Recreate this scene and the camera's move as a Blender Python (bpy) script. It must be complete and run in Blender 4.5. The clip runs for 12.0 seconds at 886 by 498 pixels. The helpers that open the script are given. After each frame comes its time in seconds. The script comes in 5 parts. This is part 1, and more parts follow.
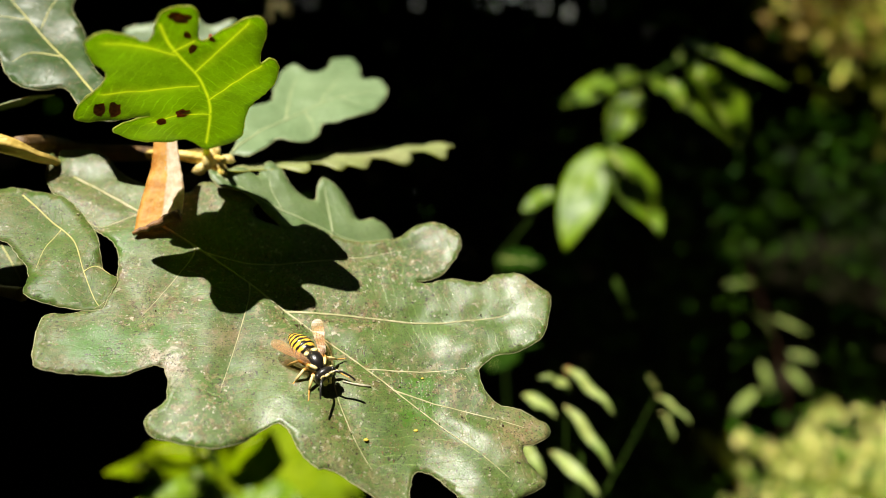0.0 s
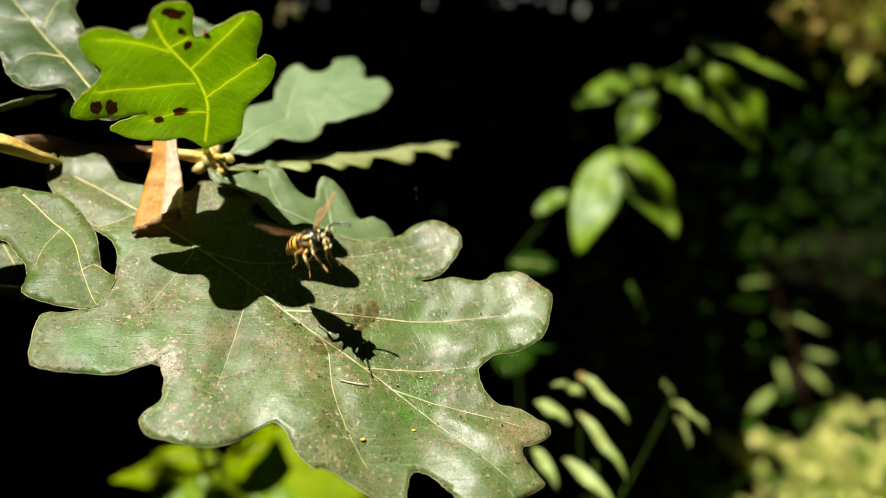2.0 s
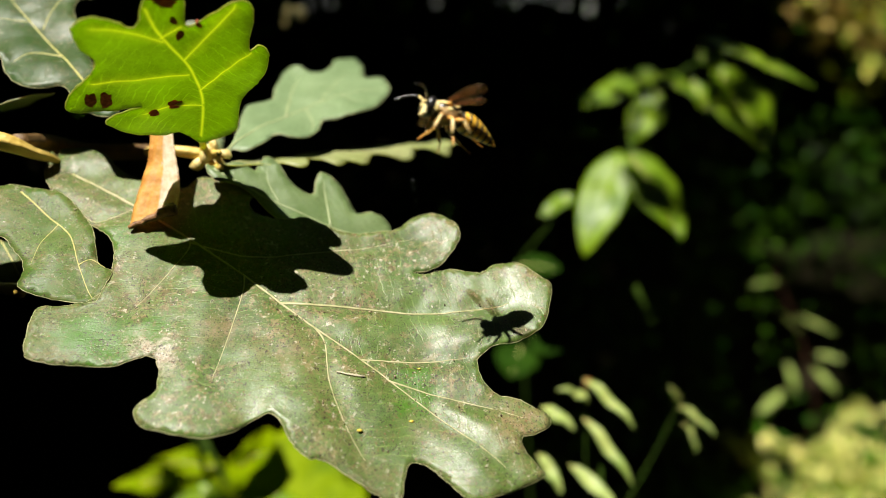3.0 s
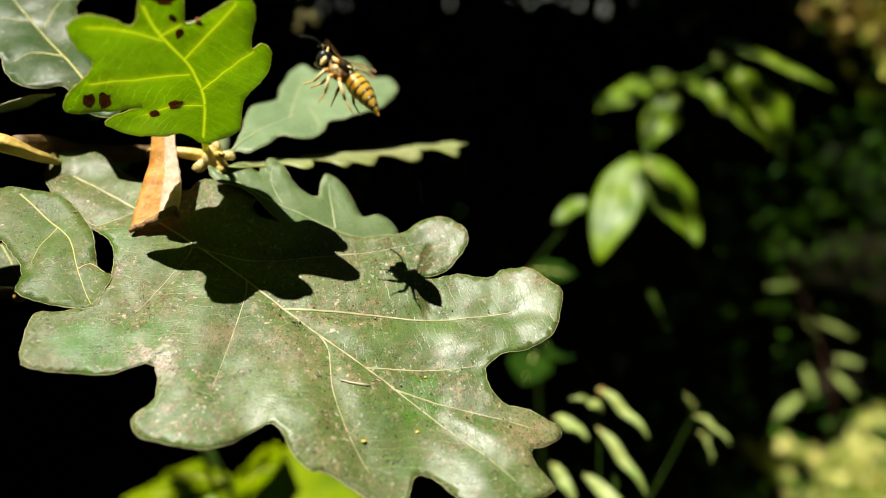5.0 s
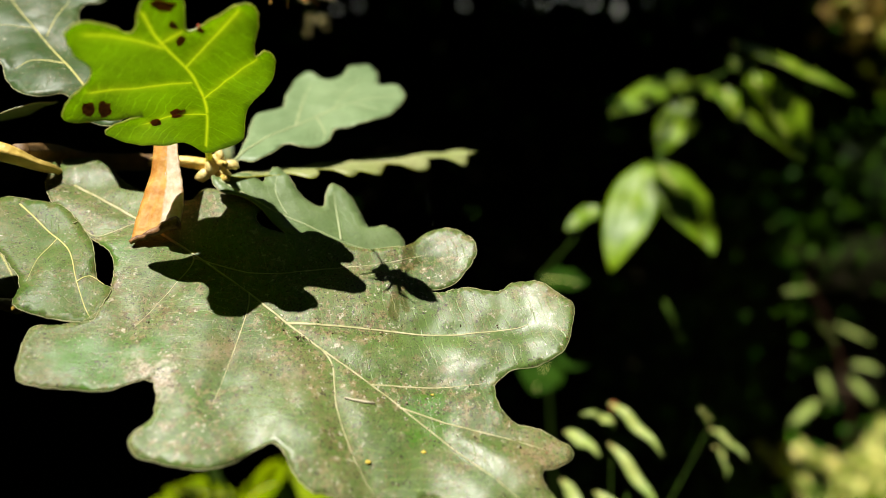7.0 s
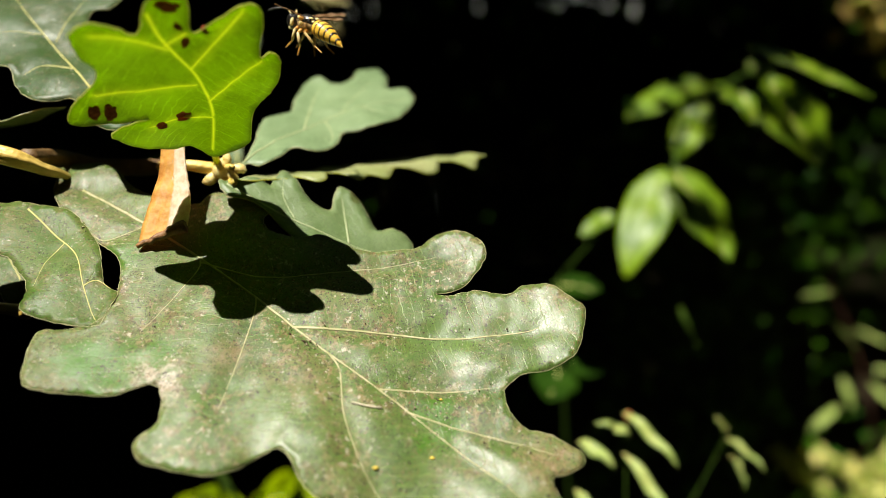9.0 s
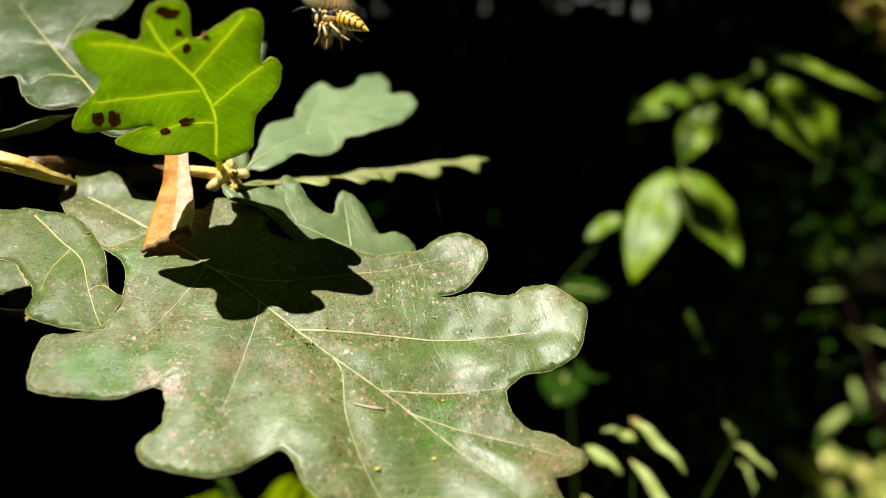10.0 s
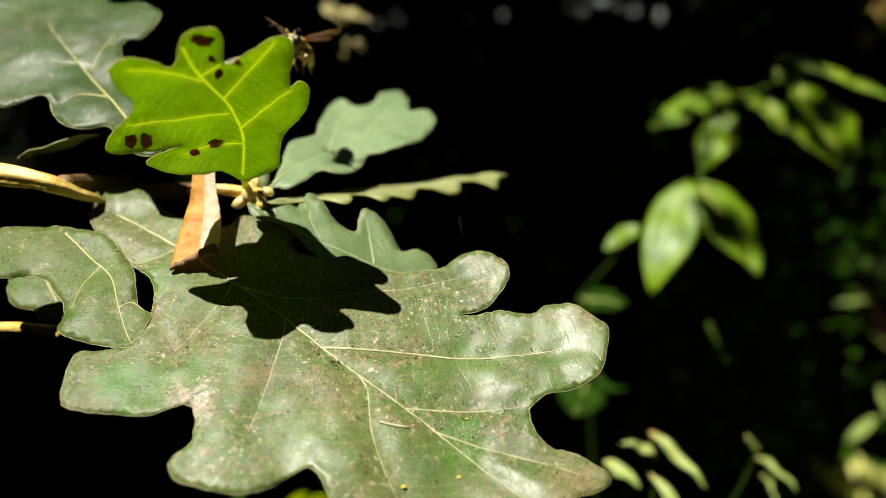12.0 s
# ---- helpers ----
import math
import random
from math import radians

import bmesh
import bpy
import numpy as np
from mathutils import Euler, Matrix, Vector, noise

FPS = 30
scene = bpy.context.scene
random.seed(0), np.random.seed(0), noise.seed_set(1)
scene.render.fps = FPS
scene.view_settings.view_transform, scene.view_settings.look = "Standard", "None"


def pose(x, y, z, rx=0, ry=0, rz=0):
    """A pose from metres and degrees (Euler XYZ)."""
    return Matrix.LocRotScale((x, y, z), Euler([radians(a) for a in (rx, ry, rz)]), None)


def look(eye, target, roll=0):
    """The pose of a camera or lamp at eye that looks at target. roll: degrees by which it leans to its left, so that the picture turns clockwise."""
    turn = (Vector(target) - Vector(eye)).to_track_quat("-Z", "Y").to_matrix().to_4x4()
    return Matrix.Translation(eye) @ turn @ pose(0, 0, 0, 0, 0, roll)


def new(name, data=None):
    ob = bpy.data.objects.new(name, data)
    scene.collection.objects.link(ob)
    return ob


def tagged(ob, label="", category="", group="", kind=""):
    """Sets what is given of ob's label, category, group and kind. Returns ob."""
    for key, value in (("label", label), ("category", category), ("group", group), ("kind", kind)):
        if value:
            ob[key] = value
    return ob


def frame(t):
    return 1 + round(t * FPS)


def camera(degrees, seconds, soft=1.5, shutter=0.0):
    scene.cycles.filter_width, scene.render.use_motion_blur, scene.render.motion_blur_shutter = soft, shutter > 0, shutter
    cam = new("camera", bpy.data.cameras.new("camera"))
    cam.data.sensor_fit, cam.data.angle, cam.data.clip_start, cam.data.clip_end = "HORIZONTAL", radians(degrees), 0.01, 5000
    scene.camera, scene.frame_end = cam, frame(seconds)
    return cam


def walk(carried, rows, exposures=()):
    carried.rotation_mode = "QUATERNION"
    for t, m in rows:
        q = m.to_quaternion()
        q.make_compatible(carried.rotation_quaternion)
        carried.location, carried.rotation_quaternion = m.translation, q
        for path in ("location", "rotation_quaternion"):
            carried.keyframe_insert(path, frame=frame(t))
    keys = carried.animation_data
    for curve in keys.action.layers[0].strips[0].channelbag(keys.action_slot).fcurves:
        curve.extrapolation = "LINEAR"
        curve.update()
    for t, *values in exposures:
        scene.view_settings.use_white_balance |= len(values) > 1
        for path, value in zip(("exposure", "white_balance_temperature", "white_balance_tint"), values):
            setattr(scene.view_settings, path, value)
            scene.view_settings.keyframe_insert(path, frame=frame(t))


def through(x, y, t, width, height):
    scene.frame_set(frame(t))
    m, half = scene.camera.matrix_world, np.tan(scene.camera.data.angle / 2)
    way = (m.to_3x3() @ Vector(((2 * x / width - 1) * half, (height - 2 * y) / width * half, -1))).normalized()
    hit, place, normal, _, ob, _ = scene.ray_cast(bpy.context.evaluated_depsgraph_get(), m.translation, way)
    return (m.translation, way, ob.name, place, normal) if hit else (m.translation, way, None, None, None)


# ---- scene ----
from mathutils.geometry import delaunay_2d_cdt

# ---- camera and its walk ----
cam = camera(66.3, 12.0, soft=0.65, shutter=0.4)
PATH = [
    (0, (0.00000, 0.00000, 1.20000), (0.00000, 0.95106, 0.89098), 0.000),
    (0.5, (0.00012, 0.00011, 1.20061), (-0.00527, 0.95092, 0.89088), -0.128),
    (1, (0.00019, 0.00065, 1.20115), (-0.01084, 0.95130, 0.89106), -0.347),
    (1.5, (0.00029, 0.00152, 1.20123), (-0.01579, 0.95220, 0.89147), -0.597),
    (2, (0.00078, 0.00284, 1.20179), (-0.01932, 0.95302, 0.89073), -0.666),
    (2.5, (0.00139, 0.00397, 1.20211), (-0.02408, 0.95380, 0.89038), -0.673),
    (3, (0.00189, 0.00524, 1.20263), (-0.02907, 0.95497, 0.89106), -0.841),
    (5, (0.00242, 0.00738, 1.20415), (-0.04890, 0.95684, 0.89450), -1.197),
    (5.5, (0.00266, 0.00911, 1.20449), (-0.05330, 0.95841, 0.89513), -1.155),
    (6, (0.00302, 0.01050, 1.20507), (-0.05833, 0.95944, 0.89563), -1.168),
    (6.5, (0.00332, 0.01187, 1.20545), (-0.06184, 0.96065, 0.89630), -1.246),
    (7, (0.00370, 0.01308, 1.20597), (-0.06655, 0.96177, 0.89766), -1.381),
    (9, (0.00449, 0.01464, 1.20749), (-0.08785, 0.96272, 0.90315), -1.836),
    (9.5, (0.00472, 0.01580, 1.20787), (-0.09243, 0.96353, 0.90393), -1.983),
    (10, (0.00503, 0.01644, 1.20842), (-0.09744, 0.96399, 0.90568), -2.154),
    (10.5, (0.00565, 0.01656, 1.20892), (-0.10509, 0.96419, 0.90936), -2.494),
    (11, (0.00609, 0.01628, 1.20970), (-0.11162, 0.96412, 0.91349), -2.810),
    (11.5, (0.00624, 0.01616, 1.21038), (-0.11890, 0.96397, 0.91710), -2.995),
    (12, (0.00615, 0.01634, 1.21075), (-0.12487, 0.96359, 0.91827), -2.958),
]
walk(cam, [(t, look(eye, target, roll)) for t, eye, target, roll in PATH])
cam.data.dof.use_dof = True
cam.data.dof.focus_distance = 0.109
cam.data.dof.aperture_fstop = 9.0

# ---- world, sun, exposure ----
LIGHT = Vector((0.232, 0.222, -0.959)).normalized()
world = bpy.data.worlds.new("world")
scene.world = world
world.use_nodes = True
wn = world.node_tree.nodes
wl = world.node_tree.links
sky = wn.new("ShaderNodeTexSky")
sky.sky_type = "NISHITA"
sky.sun_disc = False
sky.sun_elevation = math.asin(-LIGHT.z)
sky.sun_rotation = math.atan2(-LIGHT.x, -LIGHT.y)
wl.new(sky.outputs[0], wn["Background"].inputs[0])
wn["Background"].inputs[1].default_value = 0.05
sun = new("sun", bpy.data.lights.new("sun", "SUN"))
sun.data.energy = 5.0
sun.data.angle = radians(0.53)
sun.data.color = (1.0, 0.95, 0.86)
sun.rotation_euler = LIGHT.to_track_quat("-Z", "Y").to_euler()
sun.location = (-1, -3, 6)
scene.view_settings.exposure = 0.9

MM = 0.001
TILT = pose(0, 0, 1.2, -18)   # the camera's opening axes; branch and neighbours are placed to fit its view


def spot(x, y, z):
    """A place in the world from millimetres along the camera's opening axes."""
    return TILT @ Vector((x * MM, y * MM, z * MM))


# ---- materials ----
def tree(name):
    m = bpy.data.materials.new(name)
    m.use_nodes = True
    nt = m.node_tree
    return m, nt, nt.nodes["Principled BSDF"]


def node(nt, kind, **values):
    n = nt.nodes.new(kind)
    for key, value in values.items():
        n.inputs[key].default_value = value
    return n


def coords(nt, scale):
    tc = nt.nodes.new("ShaderNodeTexCoord")
    mp = node(nt, "ShaderNodeMapping", Scale=(scale, scale, scale))
    nt.links.new(tc.outputs["Object"], mp.inputs["Vector"])
    return mp.outputs["Vector"]


def noise_of(nt, vec, scale, detail=4.0, rough=0.55):
    n = node(nt, "ShaderNodeTexNoise", Scale=scale, Detail=detail, Roughness=rough)
    nt.links.new(vec, n.inputs["Vector"])
    return n.outputs["Fac"]


def ramp(nt, fac, *stops):
    r = nt.nodes.new("ShaderNodeValToRGB")
    while len(r.color_ramp.elements) < len(stops):
        r.color_ramp.elements.new(0.5)
    for e, (p, c) in zip(r.color_ramp.elements, stops):
        e.position = p
        e.color = (*c, 1) if len(c) == 3 else c
    nt.links.new(fac, r.inputs[0])
    return r.outputs[0]


def blend(nt, fac, a, b, mode="MIX"):
    m = nt.nodes.new("ShaderNodeMix")
    m.data_type = "RGBA"
    m.blend_type = mode
    for sock, value in ((m.inputs[0], fac), (m.inputs[6], a), (m.inputs[7], b)):
        if isinstance(value, (int, float)):
            sock.default_value = value
        elif isinstance(value, tuple):
            sock.default_value = (*value, 1)
        else:
            nt.links.new(value, sock)
    return m.outputs[2]


def calc(nt, op, a, b=0.0):
    m = nt.nodes.new("ShaderNodeMath")
    m.operation = op
    for sock, value in zip(m.inputs, (a, b)):
        if isinstance(value, (int, float)):
            sock.default_value = value
        else:
            nt.links.new(value, sock)
    return m.outputs[0]


def near(nt, place, radius, soft=0.5):
    """1 within radius (mm) of a place in the object's space, fading out unevenly."""
    tc = nt.nodes.new("ShaderNodeTexCoord")
    d = nt.nodes.new("ShaderNodeVectorMath")
    d.operation = "DISTANCE"
    nt.links.new(tc.outputs["Object"], d.inputs[0])
    d.inputs[1].default_value = [c * MM for c in place]
    edge = noise_of(nt, tc.outputs["Object"], 350.0, 6.0, 0.7)
    far = calc(nt, "MULTIPLY", d.outputs["Value"], 1000.0 / radius)
    far = calc(nt, "ADD", far, calc(nt, "MULTIPLY", calc(nt, "SUBTRACT", edge, 0.5), 2.2))
    return ramp(nt, far, (1 - soft, (1, 1, 1)), (1.0, (0, 0, 0)))


def leaf_material(name, deep, light, through, thin=0.35, rough=0.42, dust=0.0, dust_colour=(0.2, 0.15, 0.085), greens=(), specks=0.3, relief=1.0, vein=None, wax=0.15, spec=0.5, browns=(), ribs=0.0, sheens=()):
    m, nt, p = tree(name)
    vec = coords(nt, 1.0)
    broad = noise_of(nt, vec, 70.0, 6.0, 0.65)
    fine = noise_of(nt, vec, 1500.0, 3.0, 0.6)
    col = ramp(nt, broad, (0.32, deep), (0.68, light))
    wobble = nt.nodes.new("ShaderNodeVectorMath")
    wobble.operation = "MULTIPLY_ADD"
    shift = node(nt, "ShaderNodeTexNoise", Scale=500.0, Detail=2.0)
    nt.links.new(vec, shift.inputs["Vector"])
    nt.links.new(shift.outputs["Color"], wobble.inputs[0])
    wobble.inputs[1].default_value = (0.0009, 0.0009, 0.0009)
    nt.links.new(vec, wobble.inputs[2])
    nets = []
    for scale, width in ((900.0, 0.06), (2300.0, 0.1)):
        cells = node(nt, "ShaderNodeTexVoronoi", Scale=scale)
        cells.feature = "DISTANCE_TO_EDGE"
        nt.links.new(wobble.outputs[0], cells.inputs["Vector"])
        nets.append(ramp(nt, cells.outputs["Distance"], (0.0, (1, 1, 1)), (width, (0, 0, 0))))
    net = calc(nt, "MAXIMUM", calc(nt, "MULTIPLY", nets[0], 0.45), calc(nt, "MULTIPLY", nets[1], 0.6))
    col = blend(nt, calc(nt, "MULTIPLY", net, 0.3), col, tuple(min(1, c * 1.9) for c in light))
    lines = None
    if ribs > 0:
        # fine cross veins between the side veins, laid out along the blade
        lay = nt.nodes.new("ShaderNodeAttribute")
        lay.attribute_name = "lay"
        sep = nt.nodes.new("ShaderNodeSeparateXYZ")
        nt.links.new(lay.outputs["Vector"], sep.inputs[0])
        bend = calc(nt, "MULTIPLY", calc(nt, "SUBTRACT", noise_of(nt, vec, 140.0, 5.0, 0.6), 0.5), 4.0)
        run = calc(nt, "ADD", calc(nt, "ADD", calc(nt, "MULTIPLY", sep.outputs[0], 0.62), calc(nt, "MULTIPLY", calc(nt, "ABSOLUTE", sep.outputs[1]), 0.78)), bend)
        saw = calc(nt, "ABSOLUTE", calc(nt, "SUBTRACT", calc(nt, "FRACT", calc(nt, "MULTIPLY", run, 0.72)), 0.5))
        lines = ramp(nt, saw, (0.0, (1, 1, 1)), (0.075, (0, 0, 0)))
        lines = calc(nt, "MULTIPLY", lines, ramp(nt, noise_of(nt, vec, 210.0, 6.0, 0.75), (0.42, (0, 0, 0)), (0.62, (1, 1, 1))))
        col = blend(nt, calc(nt, "MULTIPLY", lines, ribs), col, tuple(min(1, c * 2.3) for c in light))
    if vein:
        at = nt.nodes.new("ShaderNodeAttribute")
        at.attribute_name = "vein"
        col = blend(nt, at.outputs["Fac"], col, vein)
    if dust > 0:
        patches = noise_of(nt, vec, 42.0, 8.0, 0.7)
        grains = noise_of(nt, vec, 2200.0, 3.0, 0.6)
        amount = calc(nt, "MULTIPLY", ramp(nt, patches, (0.42, (0.08, 0.08, 0.08)), (0.6, (1, 1, 1))), dust)
        amount = calc(nt, "MULTIPLY", amount, ramp(nt, grains, (0.42, (0.15, 0.15, 0.15)), (0.58, (1, 1, 1))))
        for place, radius in greens:
            amount = calc(nt, "MULTIPLY", amount, calc(nt, "SUBTRACT", 1.0, near(nt, place, radius)))
        sheen = 0.0
        for place, radius in sheens:
            sheen = calc(nt, "MAXIMUM", sheen, near(nt, place, radius, 0.9))
        sheen = calc(nt, "ADD", sheen, 0.0)
        amount = calc(nt, "MULTIPLY", amount, calc(nt, "SUBTRACT", 1.0, calc(nt, "MULTIPLY", sheen, 0.85)))
        dusty = amount
        tone = ramp(nt, noise_of(nt, vec, 160.0, 4.0, 0.6), (0.35, dust_colour), (0.65, tuple(c * 1.45 for c in dust_colour)))
        col = blend(nt, amount, col, tone)
        if lines:
            col = blend(nt, calc(nt, "MULTIPLY", lines, ribs * 0.35), col, tuple(min(1, c * 1.7) for c in dust_colour))
    for place, radius, tint in browns:
        grit = ramp(nt, noise_of(nt, vec, 900.0, 6.0, 0.75), (0.4, (0.05, 0.05, 0.05)), (0.6, (1, 1, 1)))
        col = blend(nt, calc(nt, "MULTIPLY", calc(nt, "MULTIPLY", near(nt, place, radius, 0.8), grit), 0.85), col, tint)
    if dust > 0:
        # crusts of soil, tan grit and pale flecks, thicker where the dust lies
        lie = ramp(nt, noise_of(nt, vec, 75.0, 6.0, 0.7), (0.42, (0.12, 0.12, 0.12)), (0.58, (1, 1, 1)))
        lie = calc(nt, "MULTIPLY", lie, calc(nt, "SUBTRACT", 1.0, calc(nt, "MULTIPLY", sheen, 0.7)))
        for scale, lo, hi, colour, force in ((520.0, 0.53, 0.575, (0.27, 0.195, 0.1), 0.8), (330.0, 0.56, 0.6, (0.12, 0.075, 0.032), 0.75), (1000.0, 0.56, 0.6, (0.045, 0.026, 0.013), 0.9), (640.0, 0.595, 0.625, (0.5, 0.46, 0.34), 0.9)):
            flake = ramp(nt, noise_of(nt, coords(nt, 1.0 + lo), scale, 6.0, 0.7), (lo, (0, 0, 0)), (hi, (1, 1, 1)))
            col = blend(nt, calc(nt, "MULTIPLY", calc(nt, "MULTIPLY", flake, lie), min(1.0, force * dust)), col, colour)
    for place, radius in greens:
        col = blend(nt, calc(nt, "MULTIPLY", calc(nt, "MULTIPLY", near(nt, place, radius * 0.85, 0.3), ramp(nt, fine, (0.36, (0.35, 0.35, 0.35)), (0.56, (1, 1, 1)))), 0.8), col, (0.055, 0.15, 0.008))
    if specks > 0:
        # tiny ragged specks: dark grit, pale flecks and rusty bits, gathered in drifts
        for scale, lo, colour, cut, force in ((2600.0, 0.62, (0.035, 0.024, 0.014), 0.44, 1.2), (1300.0, 0.65, (0.03, 0.02, 0.012), 0.5, 1.3), (2100.0, 0.675, (0.4, 0.36, 0.26), 0.52, 0.8), (1000.0, 0.69, (0.45, 0.41, 0.3), 0.54, 0.9), (1900.0, 0.66, (0.17, 0.075, 0.035), 0.5, 1.1)):
            bit = noise_of(nt, coords(nt, 1.0 + lo), scale, 2.0, 0.5)
            drift = ramp(nt, noise_of(nt, coords(nt, 2.0 - lo), 120.0 + scale * 0.02, 4.0, 0.6), (cut - 0.06, (0, 0, 0)), (cut + 0.06, (1, 1, 1)))
            spot_on = ramp(nt, bit, (lo - 0.015, (0, 0, 0)), (lo + 0.025, (1, 1, 1)))
            col = blend(nt, calc(nt, "MINIMUM", calc(nt, "MULTIPLY", calc(nt, "MULTIPLY", spot_on, drift), specks * force), 1.0), col, colour)
    nt.links.new(col, p.inputs["Base Color"])
    shine = ramp(nt, noise_of(nt, vec, 130.0, 5.0, 0.65), (0.3, (rough - 0.08,) * 3), (0.7, (rough + 0.12,) * 3))
    if dust > 0:
        shine = calc(nt, "ADD", shine, calc(nt, "MULTIPLY", dusty, 0.22))
        shine = calc(nt, "SUBTRACT", shine, calc(nt, "MULTIPLY", sheen, 0.06))
    nt.links.new(shine, p.inputs["Roughness"])
    p.inputs["Specular IOR Level"].default_value = spec
    p.inputs["Coat Weight"].default_value = wax
    if sheens:
        # sheen patches: extra coat gloss put where the highlights should show
        breakup = ramp(nt, noise_of(nt, vec, 700.0, 8.0, 0.75), (0.38, (0.25, 0.25, 0.25)), (0.6, (1, 1, 1)))
        breakup = calc(nt, "MULTIPLY", breakup, calc(nt, "SUBTRACT", 1.0, calc(nt, "MULTIPLY", net, 1.2)))
        nt.links.new(calc(nt, "ADD", wax, calc(nt, "MULTIPLY", calc(nt, "MULTIPLY", sheen, breakup), 0.8)), p.inputs["Coat Weight"])
    p.inputs["Coat Roughness"].default_value = 0.47
    height = calc(nt, "ADD", calc(nt, "MULTIPLY", net, -0.12), calc(nt, "MULTIPLY", fine, 0.2))
    height = calc(nt, "ADD", height, calc(nt, "MULTIPLY", noise_of(nt, vec, 420.0, 4.0, 0.6), 0.55))
    height = calc(nt, "ADD", height, calc(nt, "MULTIPLY", noise_of(nt, vec, 130.0, 2.0, 0.5), 2.0))
    if lines:
        height = calc(nt, "ADD", height, calc(nt, "MULTIPLY", lines, -0.45))
    bump = node(nt, "ShaderNodeBump", Strength=0.42 * relief, Distance=0.0003)
    nt.links.new(height, bump.inputs["Height"])
    nt.links.new(bump.outputs[0], p.inputs["Normal"])
    tr = nt.nodes.new("ShaderNodeBsdfTranslucent")
    nt.links.new(blend(nt, 0.4, through, col), tr.inputs["Color"])
    if vein:
        body = ramp(nt, noise_of(nt, vec, 120.0, 9.0, 0.75), (0.3, tuple(c * 0.62 for c in through)), (0.5, through), (0.7, tuple(c * 1.25 for c in through)))
        body = blend(nt, calc(nt, "MULTIPLY", nets[0], 0.3), body, tuple(min(1, c * 1.5 + 0.02) for c in through))
        if lines:
            body = blend(nt, calc(nt, "MULTIPLY", lines, ribs), body, tuple(min(1, c * 1.6 + 0.03) for c in through))
        body = blend(nt, calc(nt, "MULTIPLY", nets[1], 0.3), body, tuple(c * 1.25 for c in through))
        tint = blend(nt, at.outputs["Fac"], body, tuple(min(1, c * 1.3) for c in vein))
        nt.links.new(tint, tr.inputs["Color"])
    mix = node(nt, "ShaderNodeMixShader", Fac=thin)
    nt.links.new(p.outputs[0], mix.inputs[1])
    nt.links.new(tr.outputs[0], mix.inputs[2])
    nt.links.new(mix.outputs[0], nt.nodes["Material Output"].inputs[0])
    return m


def plain(name, a, b, scale=200.0, rough=0.6, bump=0.2, metal=0.0, thin=0.0):
    m, nt, p = tree(name)
    vec = coords(nt, 1.0)
    n1 = noise_of(nt, vec, scale, 5.0, 0.6)
    col = ramp(nt, n1, (0.3, a), (0.7, b))
    nt.links.new(col, p.inputs["Base Color"])
    p.inputs["Roughness"].default_value = rough
    p.inputs["Metallic"].default_value = metal
    if bump:
        bp = node(nt, "ShaderNodeBump", Strength=bump, Distance=0.2 / scale)
        nt.links.new(noise_of(nt, vec, scale * 3), bp.inputs["Height"])
        nt.links.new(bp.outputs[0], p.inputs["Normal"])
    if thin:
        tr = nt.nodes.new("ShaderNodeBsdfTranslucent")
        nt.links.new(col, tr.inputs["Color"])
        mix = node(nt, "ShaderNodeMixShader", Fac=thin)
        nt.links.new(p.outputs[0], mix.inputs[1])
        nt.links.new(tr.outputs[0], mix.inputs[2])
        nt.links.new(mix.outputs[0], nt.nodes["Material Output"].inputs[0])
    return m


GREENS = (((-3.9, 107.6, -24.0), 5.0), ((-2.6, 110.0, -21.5), 2.6), ((-50.5, 103.8, -15.6), 6.0), ((-55.0, 104.0, -14.6), 4.5), ((-44.0, 106.5, -13.0), 3.0), ((-56.8, 116.7, 0.1), 5.0))
STAINS = (((-1.0, 133.2, 4.1), 3.2, (0.5, 0.47, 0.4)), ((12.6, 107.2, -29.8), 7, (0.24, 0.16, 0.085)), ((-43.0, 104.0, -17.4), 4.6, (0.5, 0.42, 0.34)), ((-41.6, 103.2, -19.5), 3.4, (0.55, 0.46, 0.38)), ((-46.5, 104.6, -16.0), 3.0, (0.42, 0.35, 0.26)), ((-55.2, 115.8, -2.8), 3, (0.5, 0.47, 0.4)), ((-45.0, 108.1, -14.3), 2, (0.4, 0.34, 0.25)), ((9.9, 124.2, -9.2), 3, (0.3, 0.33, 0.22)), ((-23.9, 108.7, -18.9), 6, (0.22, 0.15, 0.07)), ((-35.0, 109.3, -15.4), 5, (0.22, 0.15, 0.08)))
# places where dust is thinned and gloss raised to bring out sheen
SHEENS = (((5.8, 124.2, -8.2), 12), ((11.7, 121.3, -13.0), 12), ((-1.4, 117.2, -14.6), 10), ((-7.0, 130.4, 2.3), 9), ((-22.5, 100.0, -26.2), 8), ((3.0, 101.8, -33.2), 11), ((-4.5, 102.0, -31.5), 8), ((10.8, 119.0, -13.0), 8))
BROWN_A = ((-39.6, 102.3, 26.6), 1.3, (0.2, 0.13, 0.02))
BROWN_B = ((-40.8, 109.0, 24.2), 1.4, (0.2, 0.13, 0.02))
M_MAIN = leaf_material("dusty_oak_leaf", (0.034, 0.076, 0.01), (0.1, 0.165, 0.032), (0.2, 0.3, 0.03), thin=0.06, rough=0.42, dust=0.85, dust_colour=(0.135, 0.112, 0.048), greens=GREENS, specks=1.0, wax=0.02, spec=0.32, browns=STAINS, ribs=0.65, relief=0.8, sheens=SHEENS)
M_TOP = leaf_material("young_oak_leaf", (0.08, 0.13, 0.008), (0.14, 0.2, 0.014), (0.37, 0.53, 0.01), thin=0.7, rough=0.45, specks=0.12, relief=1.0, vein=(0.7, 0.74, 0.09), ribs=1.0, browns=(BROWN_A, BROWN_B))
